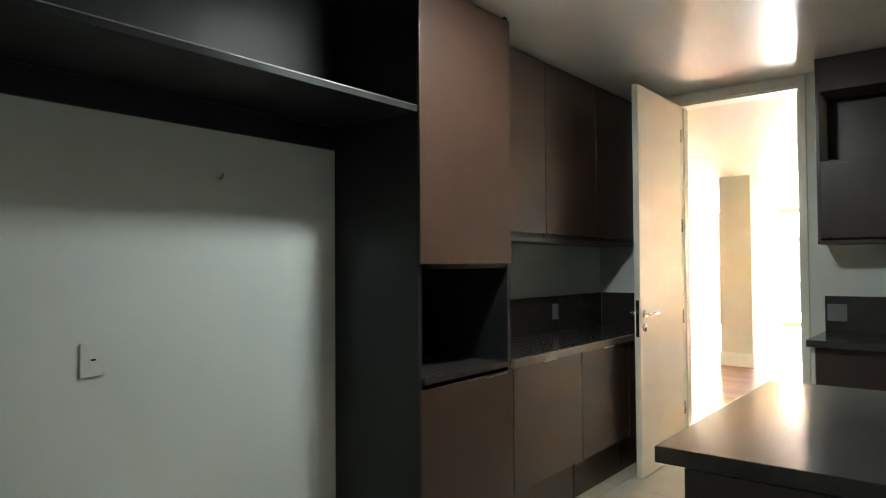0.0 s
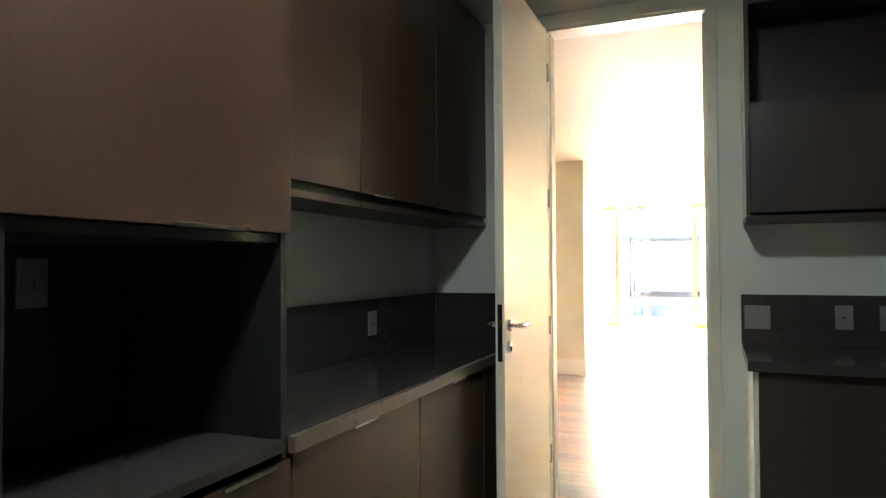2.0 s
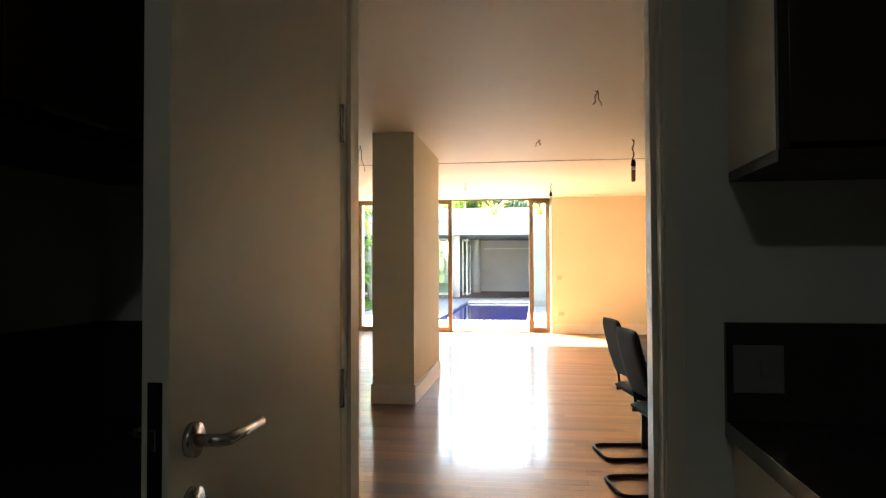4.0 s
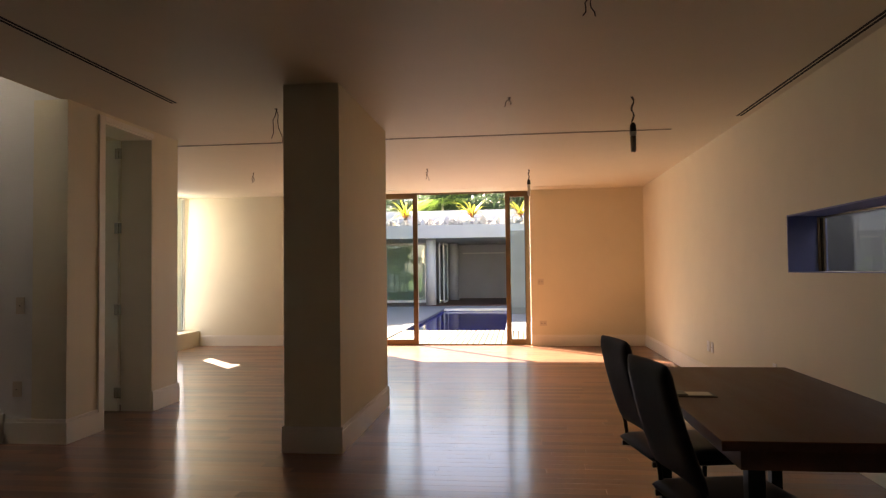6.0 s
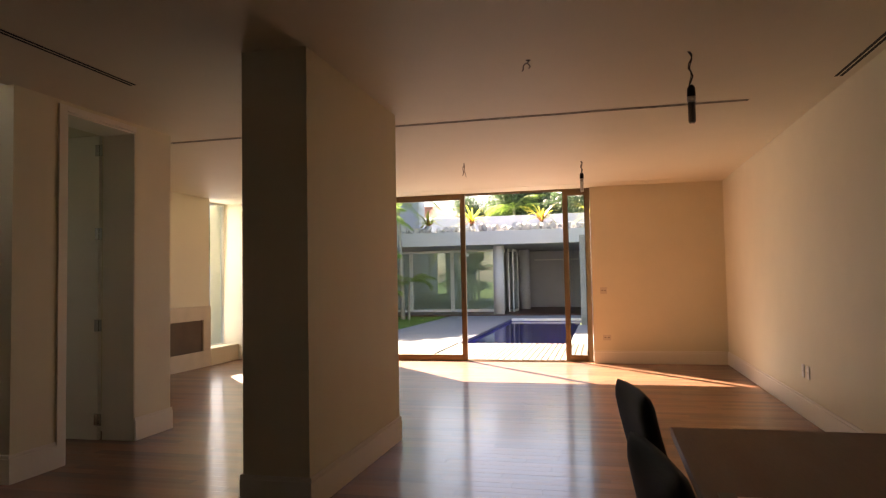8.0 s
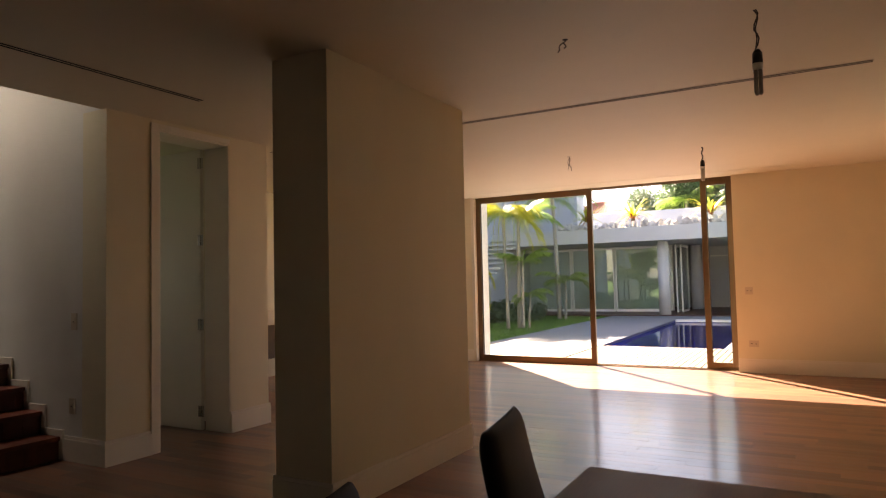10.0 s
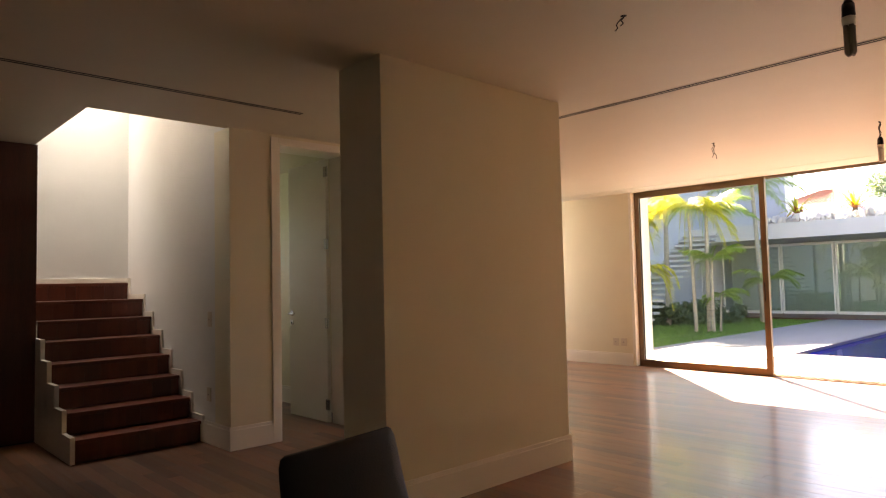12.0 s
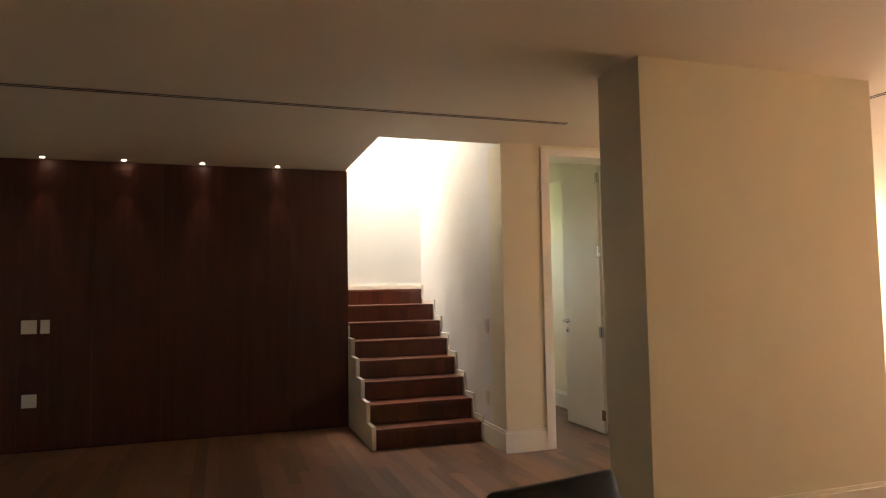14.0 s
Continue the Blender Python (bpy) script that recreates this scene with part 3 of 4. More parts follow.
part("slab", box(-0.019, 0.530, -6.949, D - 0.001, 0.930, 0.957, 0.001), M_STONE, wt)
part("front_edge", box(0.5303, 0.553, -6.949, D - 0.001, 0.915, 0.957, 0.002), M_WTEDGE, wt, "thickened bronze-brown front edge")
sp = thing("splashback", (0.0, -5.84, 0.9575), "dark granite splashback standing on the worktop", "splashback")
for y0, y1 in ((-6.949, -6.21), (-6.209, -5.47), (-5.469, D - 0.0215)):
    part("panel", box(-0.019, -0.001, y0, y1, 0.9575, 1.222, 0.0008), M_STONE, sp)
part("panel", box(-0.0005, 0.535, D - 0.021, D - 0.001, 0.9575, 1.222, 0.001), M_STONE, sp)
# upper units
for i, (y0, y1) in enumerate(((-6.94, -6.19), (-6.185, -5.46), (-5.455, -4.73))):
    c = thing("wall_cabinet", (0.15, (y0 + y1) / 2, 1.6), "brown laminate wall cabinet hung below the ceiling", "cabinet", "wall cabinets above the worktop")
    part("body", box(-0.018, 0.288, y0, y1, 1.625, HK - 0.004), M_GREY, c)
    part("bottom_rail", box(0.0, 0.308, y0, y1, 1.600, 1.624, 0.001), M_LAMD, c)
    d = part("door", box(0.290, 0.310, y0 + 0.0015, y1 - 0.0015, 1.655, HK - 0.02, 0.0015), M_LAM, c)
    pull(d, 0.308, 0.320, y0 + 0.08, y0 + 0.26, 1.650, 1.660)

# units beside the door
for i, (x0, x1) in enumerate(((1.66, 2.40), (2.405, 3.15), (3.155, 3.9))):
    c = thing("base_cabinet", ((x0 + x1) / 2, -5.05, 0), "dark brown laminate base cabinet beside the kitchen door", "cabinet", "base cabinets beside the door")
    part("body", box(x0 + (0.02 if i == 0 else 0), x1, -5.345, D - 0.002, 0.12, 0.948), M_LAMD, c)
    if i == 0:
        part("side_panel", box(x0, x0 + 0.02, -5.365, D - 0.002, 0.0, 0.948, 0.001), M_TRIM, c, "pale side panel")
    part("plinth", box(x0 + 0.021, x1, -5.29, D - 0.002, 0, 0.119), M_LAMD, c)
    d = part("door", box(x0 + 0.022, x1 - 0.002, -5.366, -5.346, 0.125, 0.94, 0.0015), M_LAMD, c)
    c = thing("wall_cabinet", ((x0 + x1) / 2, -4.9, 1.59), "dark brown wall cabinet with an open shelf above its door", "cabinet", "wall cabinets beside the door")
    if i == 0:
        part("side_panel", box(x0 - 0.004, x0 + 0.016, -5.045, D - 0.002, 1.6, HK - 0.004, 0.001), M_TRIM, c, "pale side panel")
        part("front_edge", box(x0 - 0.002, x0 + 0.018, -5.062, -5.046, 1.6, HK - 0.004, 0.001), M_LAMD, c)
    part("back_panel", box(x0 + 0.017, x1, -4.745, D - 0.002, 1.6, HK - 0.004), M_LAMD, c)
    part("bottom_board", box(x0 - 0.004, x1, -5.062, D - 0.002, 1.575, 1.599, 0.0015), M_LAMD, c)
    part("shelf", box(x0 + 0.017, x1, -5.05, -4.746, 2.09, 2.112, 0.001), M_LAMD, c)
    part("top_board", box(x0 + 0.017, x1, -5.06, -4.746, 2.56, HK - 0.004, 0.001), M_LAMD, c)
    part("divider", box(x1 - 0.018, x1, -5.045, -4.746, 2.112, 2.56), M_LAMD, c)
    d = part("door", box(x0 + 0.019, x1 - 0.002, -5.063, -5.045, 1.612, 2.088, 0.0015), M_LAMD, c)
wt2 = thing("worktop", (2.9, -5.05, 0.951), "polished dark granite worktop beside the door", "worktop")
part("slab", box(1.64, 4.195, -5.39, D - 0.002, 0.953, 0.992, 0.001), M_STONE, wt2)
part("front_edge", box(1.64, 4.195, -5.412, -5.3903, 0.951, 0.992, 0.002), M_STONE, wt2, "polished front edge")
sp2 = thing("splashback", (2.9, D - 0.011, 0.9925), "dark granite splashback beside the kitchen door", "splashback")
for x0, x1 in ((1.64, 2.49), (2.4908, 3.34), (3.3408, 4.195)):
    part("panel", box(x0, x1, D - 0.021, D - 0.001, 0.9925, 1.231, 0.0008), M_STONE, sp2)

# island
isl = thing("kitchen_island", (2.6, -7.62, 0), "kitchen island with a polished dark stone top", "island")
part("worktop", box(1.80, 3.42, -8.23, -7.02, 0.95, 0.992, 0.003), M_STONE, isl, "polished dark stone slab")
part("body", box(1.86, 3.36, -8.17, -7.08, 0.1, 0.949, 0.002), M_LAMD, isl)
part("plinth", box(1.90, 3.32, -8.12, -7.12, 0, 0.1), M_GREY, isl)
for k in range(3):
    part("door", box(1.862 + k * 0.5, 1.862 + k * 0.5 + 0.495, -8.19, -8.171, 0.11, 0.935, 0.0015), M_LAMD, isl)

# ceiling lamp
klamp = thing("ceiling_lamp", (1.18, -7.51, HK), "round white flush ceiling lamp, lit", "lamp")
part("rim", tube([(1.18, -7.51, HK), (1.18, -7.51, HK - 0.02)], 0.11, 32), M_PLATE, klamp, smooth=False)
part("diffuser", tube([(1.18, -7.51, HK - 0.0205), (1.18, -7.51, HK - 0.032)], 0.10, 32), glow("lamp_glow", (0.92, 1.0, 0.96), 0.6), klamp)
kl = bpy.data.lights.new("kitchen_lamp", "AREA")
kl.shape, kl.size, kl.energy, kl.color = "DISK", 0.2, 0.024, (0.80, 0.97, 1.0)
new("kitchen_lamp", kl).matrix_world = look((1.18, -7.51, HK - 0.04), (1.18, -7.509, 0))


# ---- plates ----
def plate(name, at, w, h, n, keys, label, material=M_PLATE, slots=True):
    """A wall plate centred at a point, standing out towards n (unit, along x or y)."""
    n = Vector(n)
    u = Vector((0, 0, 1)).cross(n)
    p = thing(name, at, label, "switch" if "switch" in name else "socket")
    c = Vector(at)

    def slab(du0, du1, z0, z1, t0, t1, bev=0.0015):
        ps = [c + u * a + Vector((0, 0, z)) + n * t for a in (du0, du1) for z in (z0, z1) for t in (t0, t1)]
        lo, hi = [min(q[i] for q in ps) for i in range(3)], [max(q[i] for q in ps) for i in range(3)]
        return box(lo[0], hi[0], lo[1], hi[1], lo[2], hi[2], bev)
    part("cover", slab(-w / 2, w / 2, -h / 2, h / 2, 0.0006, 0.009, 0.002), material, p)
    for k in range(keys):
        a = (k - (keys - 1) / 2) * w * 0.42
        part("rocker" if "switch" in name else "insert", slab(a - w * 0.17, a + w * 0.17, -h * 0.16, h * 0.16, 0.009, 0.0125, 0.0015), material, p)
        if slots:
            part("slot", slab(a - w * 0.10, a + w * 0.10, -0.004, 0.003, 0.0125, 0.0132, 0), M_DARK, p)
    return p


plate("wall_switch", (-0.02, -8.84, 1.13), 0.085, 0.122, (1, 0, 0), 1, "white plastic switch plate on the bay wall")
plate("wall_socket", (0.0, -7.245, 1.345), 0.08, 0.12, (1, 0, 0), 2, "grey plastic socket at the back of the oven bay", M_PLATEG, False)
plate("wall_socket", (-0.001, -5.535, 1.107), 0.075, 0.115, (1, 0, 0), 1, "white plastic socket on the dark splashback", M_PLATEG)
plate("wall_switch", (1.712, D - 0.021, 1.12), 0.115, 0.115, (0, -1, 0), 2, "white double switch on the dark splashback", M_PLATEG, False)
plate("wall_socket", (2.08, D - 0.021, 1.127), 0.075, 0.115, (0, -1, 0), 1, "white plastic socket on the dark splashback", M_PLATEG)
plate("wall_socket", (2.28, D - 0.021, 1.127), 0.115, 0.115, (0, -1, 0), 2, "white double socket on the dark splashback", M_PLATEG)
plate("wall_switch", (1.667, 6.83, 1.10), 0.10, 0.10, (0, -1, 0), 2, "ivory switch on the cream wall", M_PLATED)
plate("wall_socket", (1.70, 6.83, 0.39), 0.12, 0.085, (0, -1, 0), 2, "ivory double socket low on the wall", M_PLATED)
plate("wall_socket", (-2.80, 6.83, 0.36), 0.10, 0.12, (0, -1, 0), 1, "ivory socket low on the wall", M_PLATED)
plate("wall_socket", (-2.66, 6.83, 0.36), 0.10, 0.12, (0, -1, 0), 1, "ivory socket low on the wall", M_PLATED)
plate("wall_socket", (3.41, 3.11, 0.42), 0.075, 0.115, (-1, 0, 0), 1, "white socket low on the wall")
plate("wall_socket", (3.41, 2.96, 0.42), 0.075, 0.115, (-1, 0, 0), 1, "white blank socket low on the wall")
plate("wall_socket", (3.41, 1.16, 0.44), 0.075, 0.105, (-1, 0, 0), 1, "white socket low on the wall behind the table")
plate("wall_switch", (-2.60, 0.117, 1.07), 0.07, 0.13, (0, -1, 0), 1, "ivory switch plate beside the stair", M_PLATED)
plate("wall_socket", (-2.62, 0.117, 0.42), 0.075, 0.12, (0, -1, 0), 1, "cream socket plate beside the stair", M_PLATED)
plate("wall_switch", (-3.88, -3.875, 1.13), 0.125, 0.125, (1, 0, 0), 2, "white double switch on the dark wood wall", M_PLATE, False)
plate("wall_switch", (-3.88, -3.745, 1.13), 0.075, 0.125, (1, 0, 0), 1, "white switch on the dark wood wall", M_PLATE, False)
plate("wall_socket", (-3.88, -3.862, 0.46), 0.12, 0.12, (1, 0, 0), 2, "white socket low on the dark wood wall", M_PLATE, False)

hook = thing("wall_hook", (-0.02, -8.33, 1.83), "small dark hook mark on the bay wall", "hook")
part("peg", tube([(-0.019, -8.33, 1.83), (0.004, -8.33, 1.832), (0.008, -8.328, 1.852)], 0.005, 8), M_PLATEG, hook, smooth=True)
part("washer", tube([(-0.0195, -8.33, 1.83), (-0.016, -8.33, 1.83)], 0.014, 14), M_PLATED, hook)

# ---- living room ----
def pad(name, w, h, t, bend=0.0, top=0.0):
    """A rounded upholstered pad standing in the yz plane, bowed towards +x, narrower at the top."""
    bm = bmesh.new()
    ny, nz = 12, 14
    def outline(v, sy):
        r = 0.018
        half = w / 2 - top * v
        zz = v * h
        if zz < r:
            half -= r - math.sqrt(max(r * r - (r - zz) ** 2, 0))
        if zz > h - r:
            half -= r - math.sqrt(max(r * r - (zz - h + r) ** 2, 0))
        return half * sy
    grid = {}
    for side in (0, 1):
        for j in range(nz + 1):
            v = 0.5 - 0.5 * math.cos(math.pi * j / nz)
            for i in range(ny + 1):
                s = -math.cos(math.pi * i / ny)
                y = outline(v, s)
                edge = min(1.0, (1 - abs(s)) * 5 + 0.0) ** 0.5 * min(1.0, min(v, 1 - v) * 12) ** 0.5
                x = (t / 2) * edge * (1 if side else -1) + bend * (v - 0.5) ** 2 * 4 - bend * 0.6 * s * s
                grid[side, j, i] = bm.verts.new((x, y, v * h))
    for side in (0, 1):
        for j in range(nz):
            for i in range(ny):
                f = [grid[side, j, i], grid[side, j, i + 1], grid[side, j + 1, i + 1], grid[side, j + 1, i]]
                bm.faces.new(f if side else f[::-1])
    bmesh.ops.remove_doubles(bm, verts=bm.verts, dist=0.0015)
    return bm


def rounded(points, r, n=5):
    """The line through points with round corners."""
    ps = [Vector(p) for p in points]
    out = [ps[0]]
    for a, b, c in zip(ps, ps[1:], ps[2:]):
        u, v = (a - b).normalized(), (c - b).normalized()
        for k in range(n + 1):
            t = k / n
            out.append((b + u * r) * (1 - t) ** 2 + b * 2 * t * (1 - t) + (b + v * r) * t * t)
    return out + [ps[-1]]


def build_chair():
    c = thing("chair", (0, 0, 0), "dark leatherette cantilever chair on a black steel tube frame", "chair", "chairs at the table")
    bm = pad("backrest", 0.42, 0.445, 0.05, 0.014, 0.028)
    bm.transform(pose(0.086, 0, 0.545, 0, -16, 0))
    part("backrest", bm, M_FABRIC, c, "dark leatherette backrest", True)
    bm = pad("seat", 0.43, 0.44, 0.06)
    bm.transform(pose(0.06, 0, 0.465, 0, 90, 0))
    part("seat", bm, M_FABRIC, c, "dark leatherette seat pad", True)
    for s in (-1, 1):
        y = 0.185 * s
        part("post", tube([(0.098, y, 0.425), (0.085, y, 0.54), (0.052, y, 0.66)], 0.010, 8), M_BLACKM, c, smooth=True)
        part("leg", tube(rounded([(0.07, y * 1.03, 0.435), (0.50, y * 1.03, 0.435), (0.47, y * 1.03, 0.012), (0.30, y * 1.03, 0.012)], 0.05), 0.0125, 10), M_BLACKM, c, smooth=True)
    part("base", tube(rounded([(0.30, 0.1905, 0.0125), (-0.12, 0.1905, 0.0125), (-0.12, -0.1905, 0.0125), (0.30, -0.1905, 0.0125)], 0.07), 0.0125, 10), M_BLACKM, c, smooth=True)
    part("crossbar", tube([(0.12, -0.19, 0.424), (0.12, 0.19, 0.424)], 0.009, 8), M_BLACKM, c, smooth=True)
    return c


chair = build_chair()
chair.matrix_basis = pose(1.755, -1.48, 0, 0, 0, 11)
copy_thing(chair, pose(1.765, -2.225, 0, 0, 0, 11))

table = thing("table", (2.24, -2.02, 0), "brown laminate table with an overhanging top", "table")
part("tabletop", box(1.86, 2.60, -2.68, -1.20, 0.77, 0.80, 0.003), M_TABLE, table)
for x0, x1, y0, y1 in ((1.93, 2.55, -1.28, -1.26), (1.93, 2.55, -2.62, -2.60), (1.93, 1.95, -2.60, -1.28), (2.53, 2.55, -2.60, -1.28)):
    part("apron", box(x0, x1, y0, y1, 0.70, 0.769), M_TABLE, table)
for x in (1.96, 2.47):
    for y in (-1.34, -2.59):
        part("leg", box(x, x + 0.05, y, y + 0.05, 0, 0.769, 0.003), M_BLACKM, table)
book = thing("notepad_folder", (1.96, -1.97, 0.80), "small open dark folder with white paper on the table", "folder", turn=12)
part("cover", box(1.895, 2.04, -2.02, -1.92, 0.8005, 0.804, 0.001), M_LAMD, book)
part("paper", box(1.925, 2.025, -2.01, -1.932, 0.8042, 0.807, 0.0008), M_PLATED, book, "white paper sheets")
part("flap", box(1.893, 1.930, -2.019, -1.921, 0.8072, 0.811, 0.001), M_LAMD, book)


# wires and bulbs
def wire(at, drop, curl, label):
    x, y = at
    rnd = random.Random(int(x * 100 + y * 10))
    w = thing("ceiling_wire", (x, y, H), label, "wire")
    for k in range(2):
        a = rnd.uniform(0, 6.3)
        pts = [(x + 0.006 * k, y, H + 0.001)]
        for i in range(1, 6):
            f = i / 5
            pts.append((x + curl * f * math.cos(a) + 0.008 * math.sin(9 * f + k), y + curl * f * math.sin(a) + 0.008 * math.cos(7 * f), H - drop * f * (1 - 0.12 * k)))
        part("strand", tube(pts, 0.0035, 6), M_WIRE, w, smooth=True)
    part("hole", tube([(x, y, H - 0.0015), (x, y, H - 0.0005)], 0.016, 12), M_DARK, w)


wire((1.235, 0.63), 0.075, 0.05, "short dark bare wires hanging from the ceiling")
wire((0.08, 4.18), 0.16, 0.02, "short dark bare wires hanging from the ceiling")
wire((-2.33, 4.07), 0.13, 0.06, "short dark bare wires hanging from the ceiling")
wire((-0.73, 0.68), 0.28, 0.05, "long dark bare wires hanging from the ceiling")
wire((1.66, -1.31), 0.11, 0.03, "dark bare wires hanging from the ceiling")


def bulb(x, y, top, s, pale):
    b = thing("hanging_bulb", (x, y, H), "bare energy-saving bulb hanging on a twisted cord", "bulb", "hanging bulbs")
    pts = [(x + 0.012 * math.sin(k * 1.3), y + 0.012 * math.cos(k * 1.7), H - (H - top) * k / 8) for k in range(9)]
    part("cord", tube(pts, 0.004, 6), M_WIRE, b, smooth=True)
    part("cord", tube([(p[0] - 0.010 * math.cos(i), p[1] + 0.008 * math.sin(i), p[2]) for i, p in enumerate(pts)], 0.0035, 6), M_WIRE, b, smooth=True)
    bm = tube([(x, y, top), (x, y, top - 0.02 * s)], 0.012 * s, 14, 0.024 * s)
    add_tube(bm, [(x, y, top - 0.02 * s), (x, y, top - 0.075 * s)], 0.024 * s, 14, 0.026 * s)
    part("socket", bm, M_BLACKM, b, "black plastic lamp socket", True)
    part("base", tube([(x, y, top - 0.075 * s), (x, y, top - 0.11 * s)], 0.027 * s, 14), M_BULB, b, smooth=True)
    for dx, dy in ((0.011, 0.011), (-0.011, 0.011), (-0.011, -0.011), (0.011, -0.011)):
        part("tube", tube([(x + dx * s, y + dy * s, top - 0.11 * s), (x + dx * s, y + dy * s, top - 0.225 * s), (x + dx * 0.6 * s, y + dy * 0.6 * s, top - 0.233 * s)], 0.0095 * s, 8), M_BULB if pale else M_DARKBULB, b, smooth=True)


# Darker tubes for the bulb that isn't pale.
M_DARKBULB = mat("darker_bulb_glass", (0.30, 0.27, 0.23), 0.25)
bulb(2.22, 0.74, 2.475, 1.0, False)
bulb(1.45, 4.48, 2.55, 0.95, True)


# linear air slots in the ceiling
def slot(x0, x1, y0, y1, along_x):
    s = thing("air_slot", ((x0 + x1) / 2, (y0 + y1) / 2, H), "long narrow dark air slot flush in the ceiling", "air vent", "ceiling air slots")
    z0, z1 = H - 0.003, H - 0.0003
    if along_x:
        part("frame", boxes((x0, x1, y0, y0 + 0.006, z0, z1), (x0, x1, y1 - 0.006, y1, z0, z1), (x0, x1, (y0 + y1) / 2 - 0.004, (y0 + y1) / 2 + 0.004, z0, z1)), M_CEIL, s)
    else:
        part("frame", boxes((x0, x0 + 0.006, y0, y1, z0, z1), (x1 - 0.006, x1, y0, y1, z0, z1), ((x0 + x1) / 2 - 0.004, (x0 + x1) / 2 + 0.004, y0, y1, z0, z1)), M_CEIL, s)
    part("gap", box(x0 + 0.005, x1 - 0.005, y0 + 0.005, y1 - 0.005, H - 0.0018, H - 0.0006), M_DARK, s)


slot(-1.50, -1.43, -4.3, 0.37, False)
slot(3.28, 3.35, -1.5, 1.61, False)
slot(-2.42, 2.83, 2.05, 2.12, True)
slot(-4.3, 2.64, 6.395, 6.413, True)

# downlights over the veneer wall
for y in (-3.77, -3.09, -2.39, -1.67):
    dl = thing("downlight", (-3.77, y, H), "tiny round recessed ceiling downlight, lit", "downlight", "downlights along the wood wall")
    part("ring", tube([(-3.77, y, H - 0.0003), (-3.77, y, H - 0.004)], 0.026, 20), M_TRIM, dl)
    part("lens", tube([(-3.77, y, H - 0.0042), (-3.77, y, H - 0.006)], 0.018, 16), glow("downlight_glow", (1.0, 0.86, 0.66), 1.0), dl)
    sd = bpy.data.lights.new("downlight", "SPOT")
    sd.energy, sd.spot_size, sd.spot_blend, sd.color, sd.shadow_soft_size = 0.17, radians(44), 0.8, (1.0, 0.72, 0.48), 0.015
    new("downlight_beam", sd).matrix_world = look((-3.77, y, H - 0.02), (-3.80, y, 0.6))

# fireplace
fp = thing("fireplace", (-4.515, 4.4, 0), "flush cream stone fireplace with a long dark slot opening", "fireplace")
part("hearth", box(-4.529, -4.50, 2.6, 5.998, 0.0, 0.25, 0.003), M_CREAMSTONE, fp)
part("mantel", box(-4.529, -4.50, 2.6, 5.998, 0.74, 0.96, 0.003), M_CREAMSTONE, fp)
part("cheek", box(-4.529, -4.502, 5.80, 5.996, 0.251, 0.739, 0.002), M_CREAMSTONE, fp)
part("cheek", box(-4.529, -4.502, 2.602, 2.84, 0.251, 0.739, 0.002), M_CREAMSTONE, fp)
part("firebox", box(-4.529, -4.524, 2.841, 5.799, 0.251, 0.739), M_FIRE, fp, "shaded brown firebox back")

# ---- garden and pool ----
PX0, PX1, PY0, PY1 = -1.27, 0.98, 10.0, 18.1
bm = bmesh.new()
for x0, x1, y0, y1 in ((-300, PX0, -300, 600), (PX1, 300, -300, 600), (PX0, PX1, PY1, 600), (PX0, PX1, -300, PY0)):
    bm.faces.new([bm.verts.new(p) for p in ((x0, y0, -0.07), (x1, y0, -0.07), (x1, y1, -0.07), (x0, y1, -0.07))])
structure("ground", bm, M_SOIL, "dark soil and turf of the garden", "ground")
structure("patio", boxes((-3.75, PX0 - 0.06, 9.0, 20.3, -0.069, -0.012, 0.004), (-4.4, PX0 - 0.06, 7.15, 9.0, -0.069, -0.012, 0.004), (PX1, 5.0, 9.95, 15.4, -0.069, -0.012, 0.004), (PX0 - 0.06, PX1, PY1 + 0.25, 20.3, -0.069, -0.012, 0.004)), M_PAVE, "smooth pale grey paving beside the pool", "pavement")
structure("pool_edge", box(PX0 - 0.06, PX0, 9.94, PY1 + 0.25, -0.068, -0.012, 0.004), M_EDGE, "dark blue tiled edge of the pool", "coping")
structure("pool_coping", boxes((PX0, PX1, PY1, PY1 + 0.25, -0.068, 0.0, 0.004)), M_WHITEF, "pale stone coping of the pool", "coping")
pool = structure("pool_basin", boxes((PX0 - 0.2, PX0 - 0.0005, PY0, PY1, -1.5, -0.075), (PX1 + 0.0005, PX1 + 0.2, PY0, PY1, -1.5, -0.075), (PX0, PX1, PY1 + 0.0005, PY1 + 0.2, -1.5, -0.075), (PX0, PX1, PY0 - 0.2, PY0 - 0.0005, -1.5, -0.075), (PX0, PX1, PY0, PY1, -1.6, -1.5)), M_POOL, "pool basin lined with cobalt blue mosaic", "pool")
bm = bmesh.new()
bm.faces.new([bm.verts.new(p) for p in ((PX0, PY0, -0.08), (PX1, PY0, -0.08), (PX1, PY1, -0.08), (PX0, PY1, -0.08))])
water = structure("water", bm, M_WATER, "still clear blue pool water", "water")
water.visible_shadow = False
deck = tagged(new("deck"), "sunlit weathered timber deck by the pool", "deck", kind="structure")
bm = box(-0.0435, 0.0435, 7.155, 9.935, -0.03, -0.006, 0.003)
slat = link_mesh("slat", bm, M_DECK)
slat.parent = deck
slat.location = (-1.22, 0, 0)
for k in range(1, 44):
    ob = new("slat", slat.data)
    ob.parent, ob.location = deck, (-1.22 + 0.1015 * k, 0, 0)

# lawn: many short blades
rnd = random.Random(11)
gv, gf = [], []
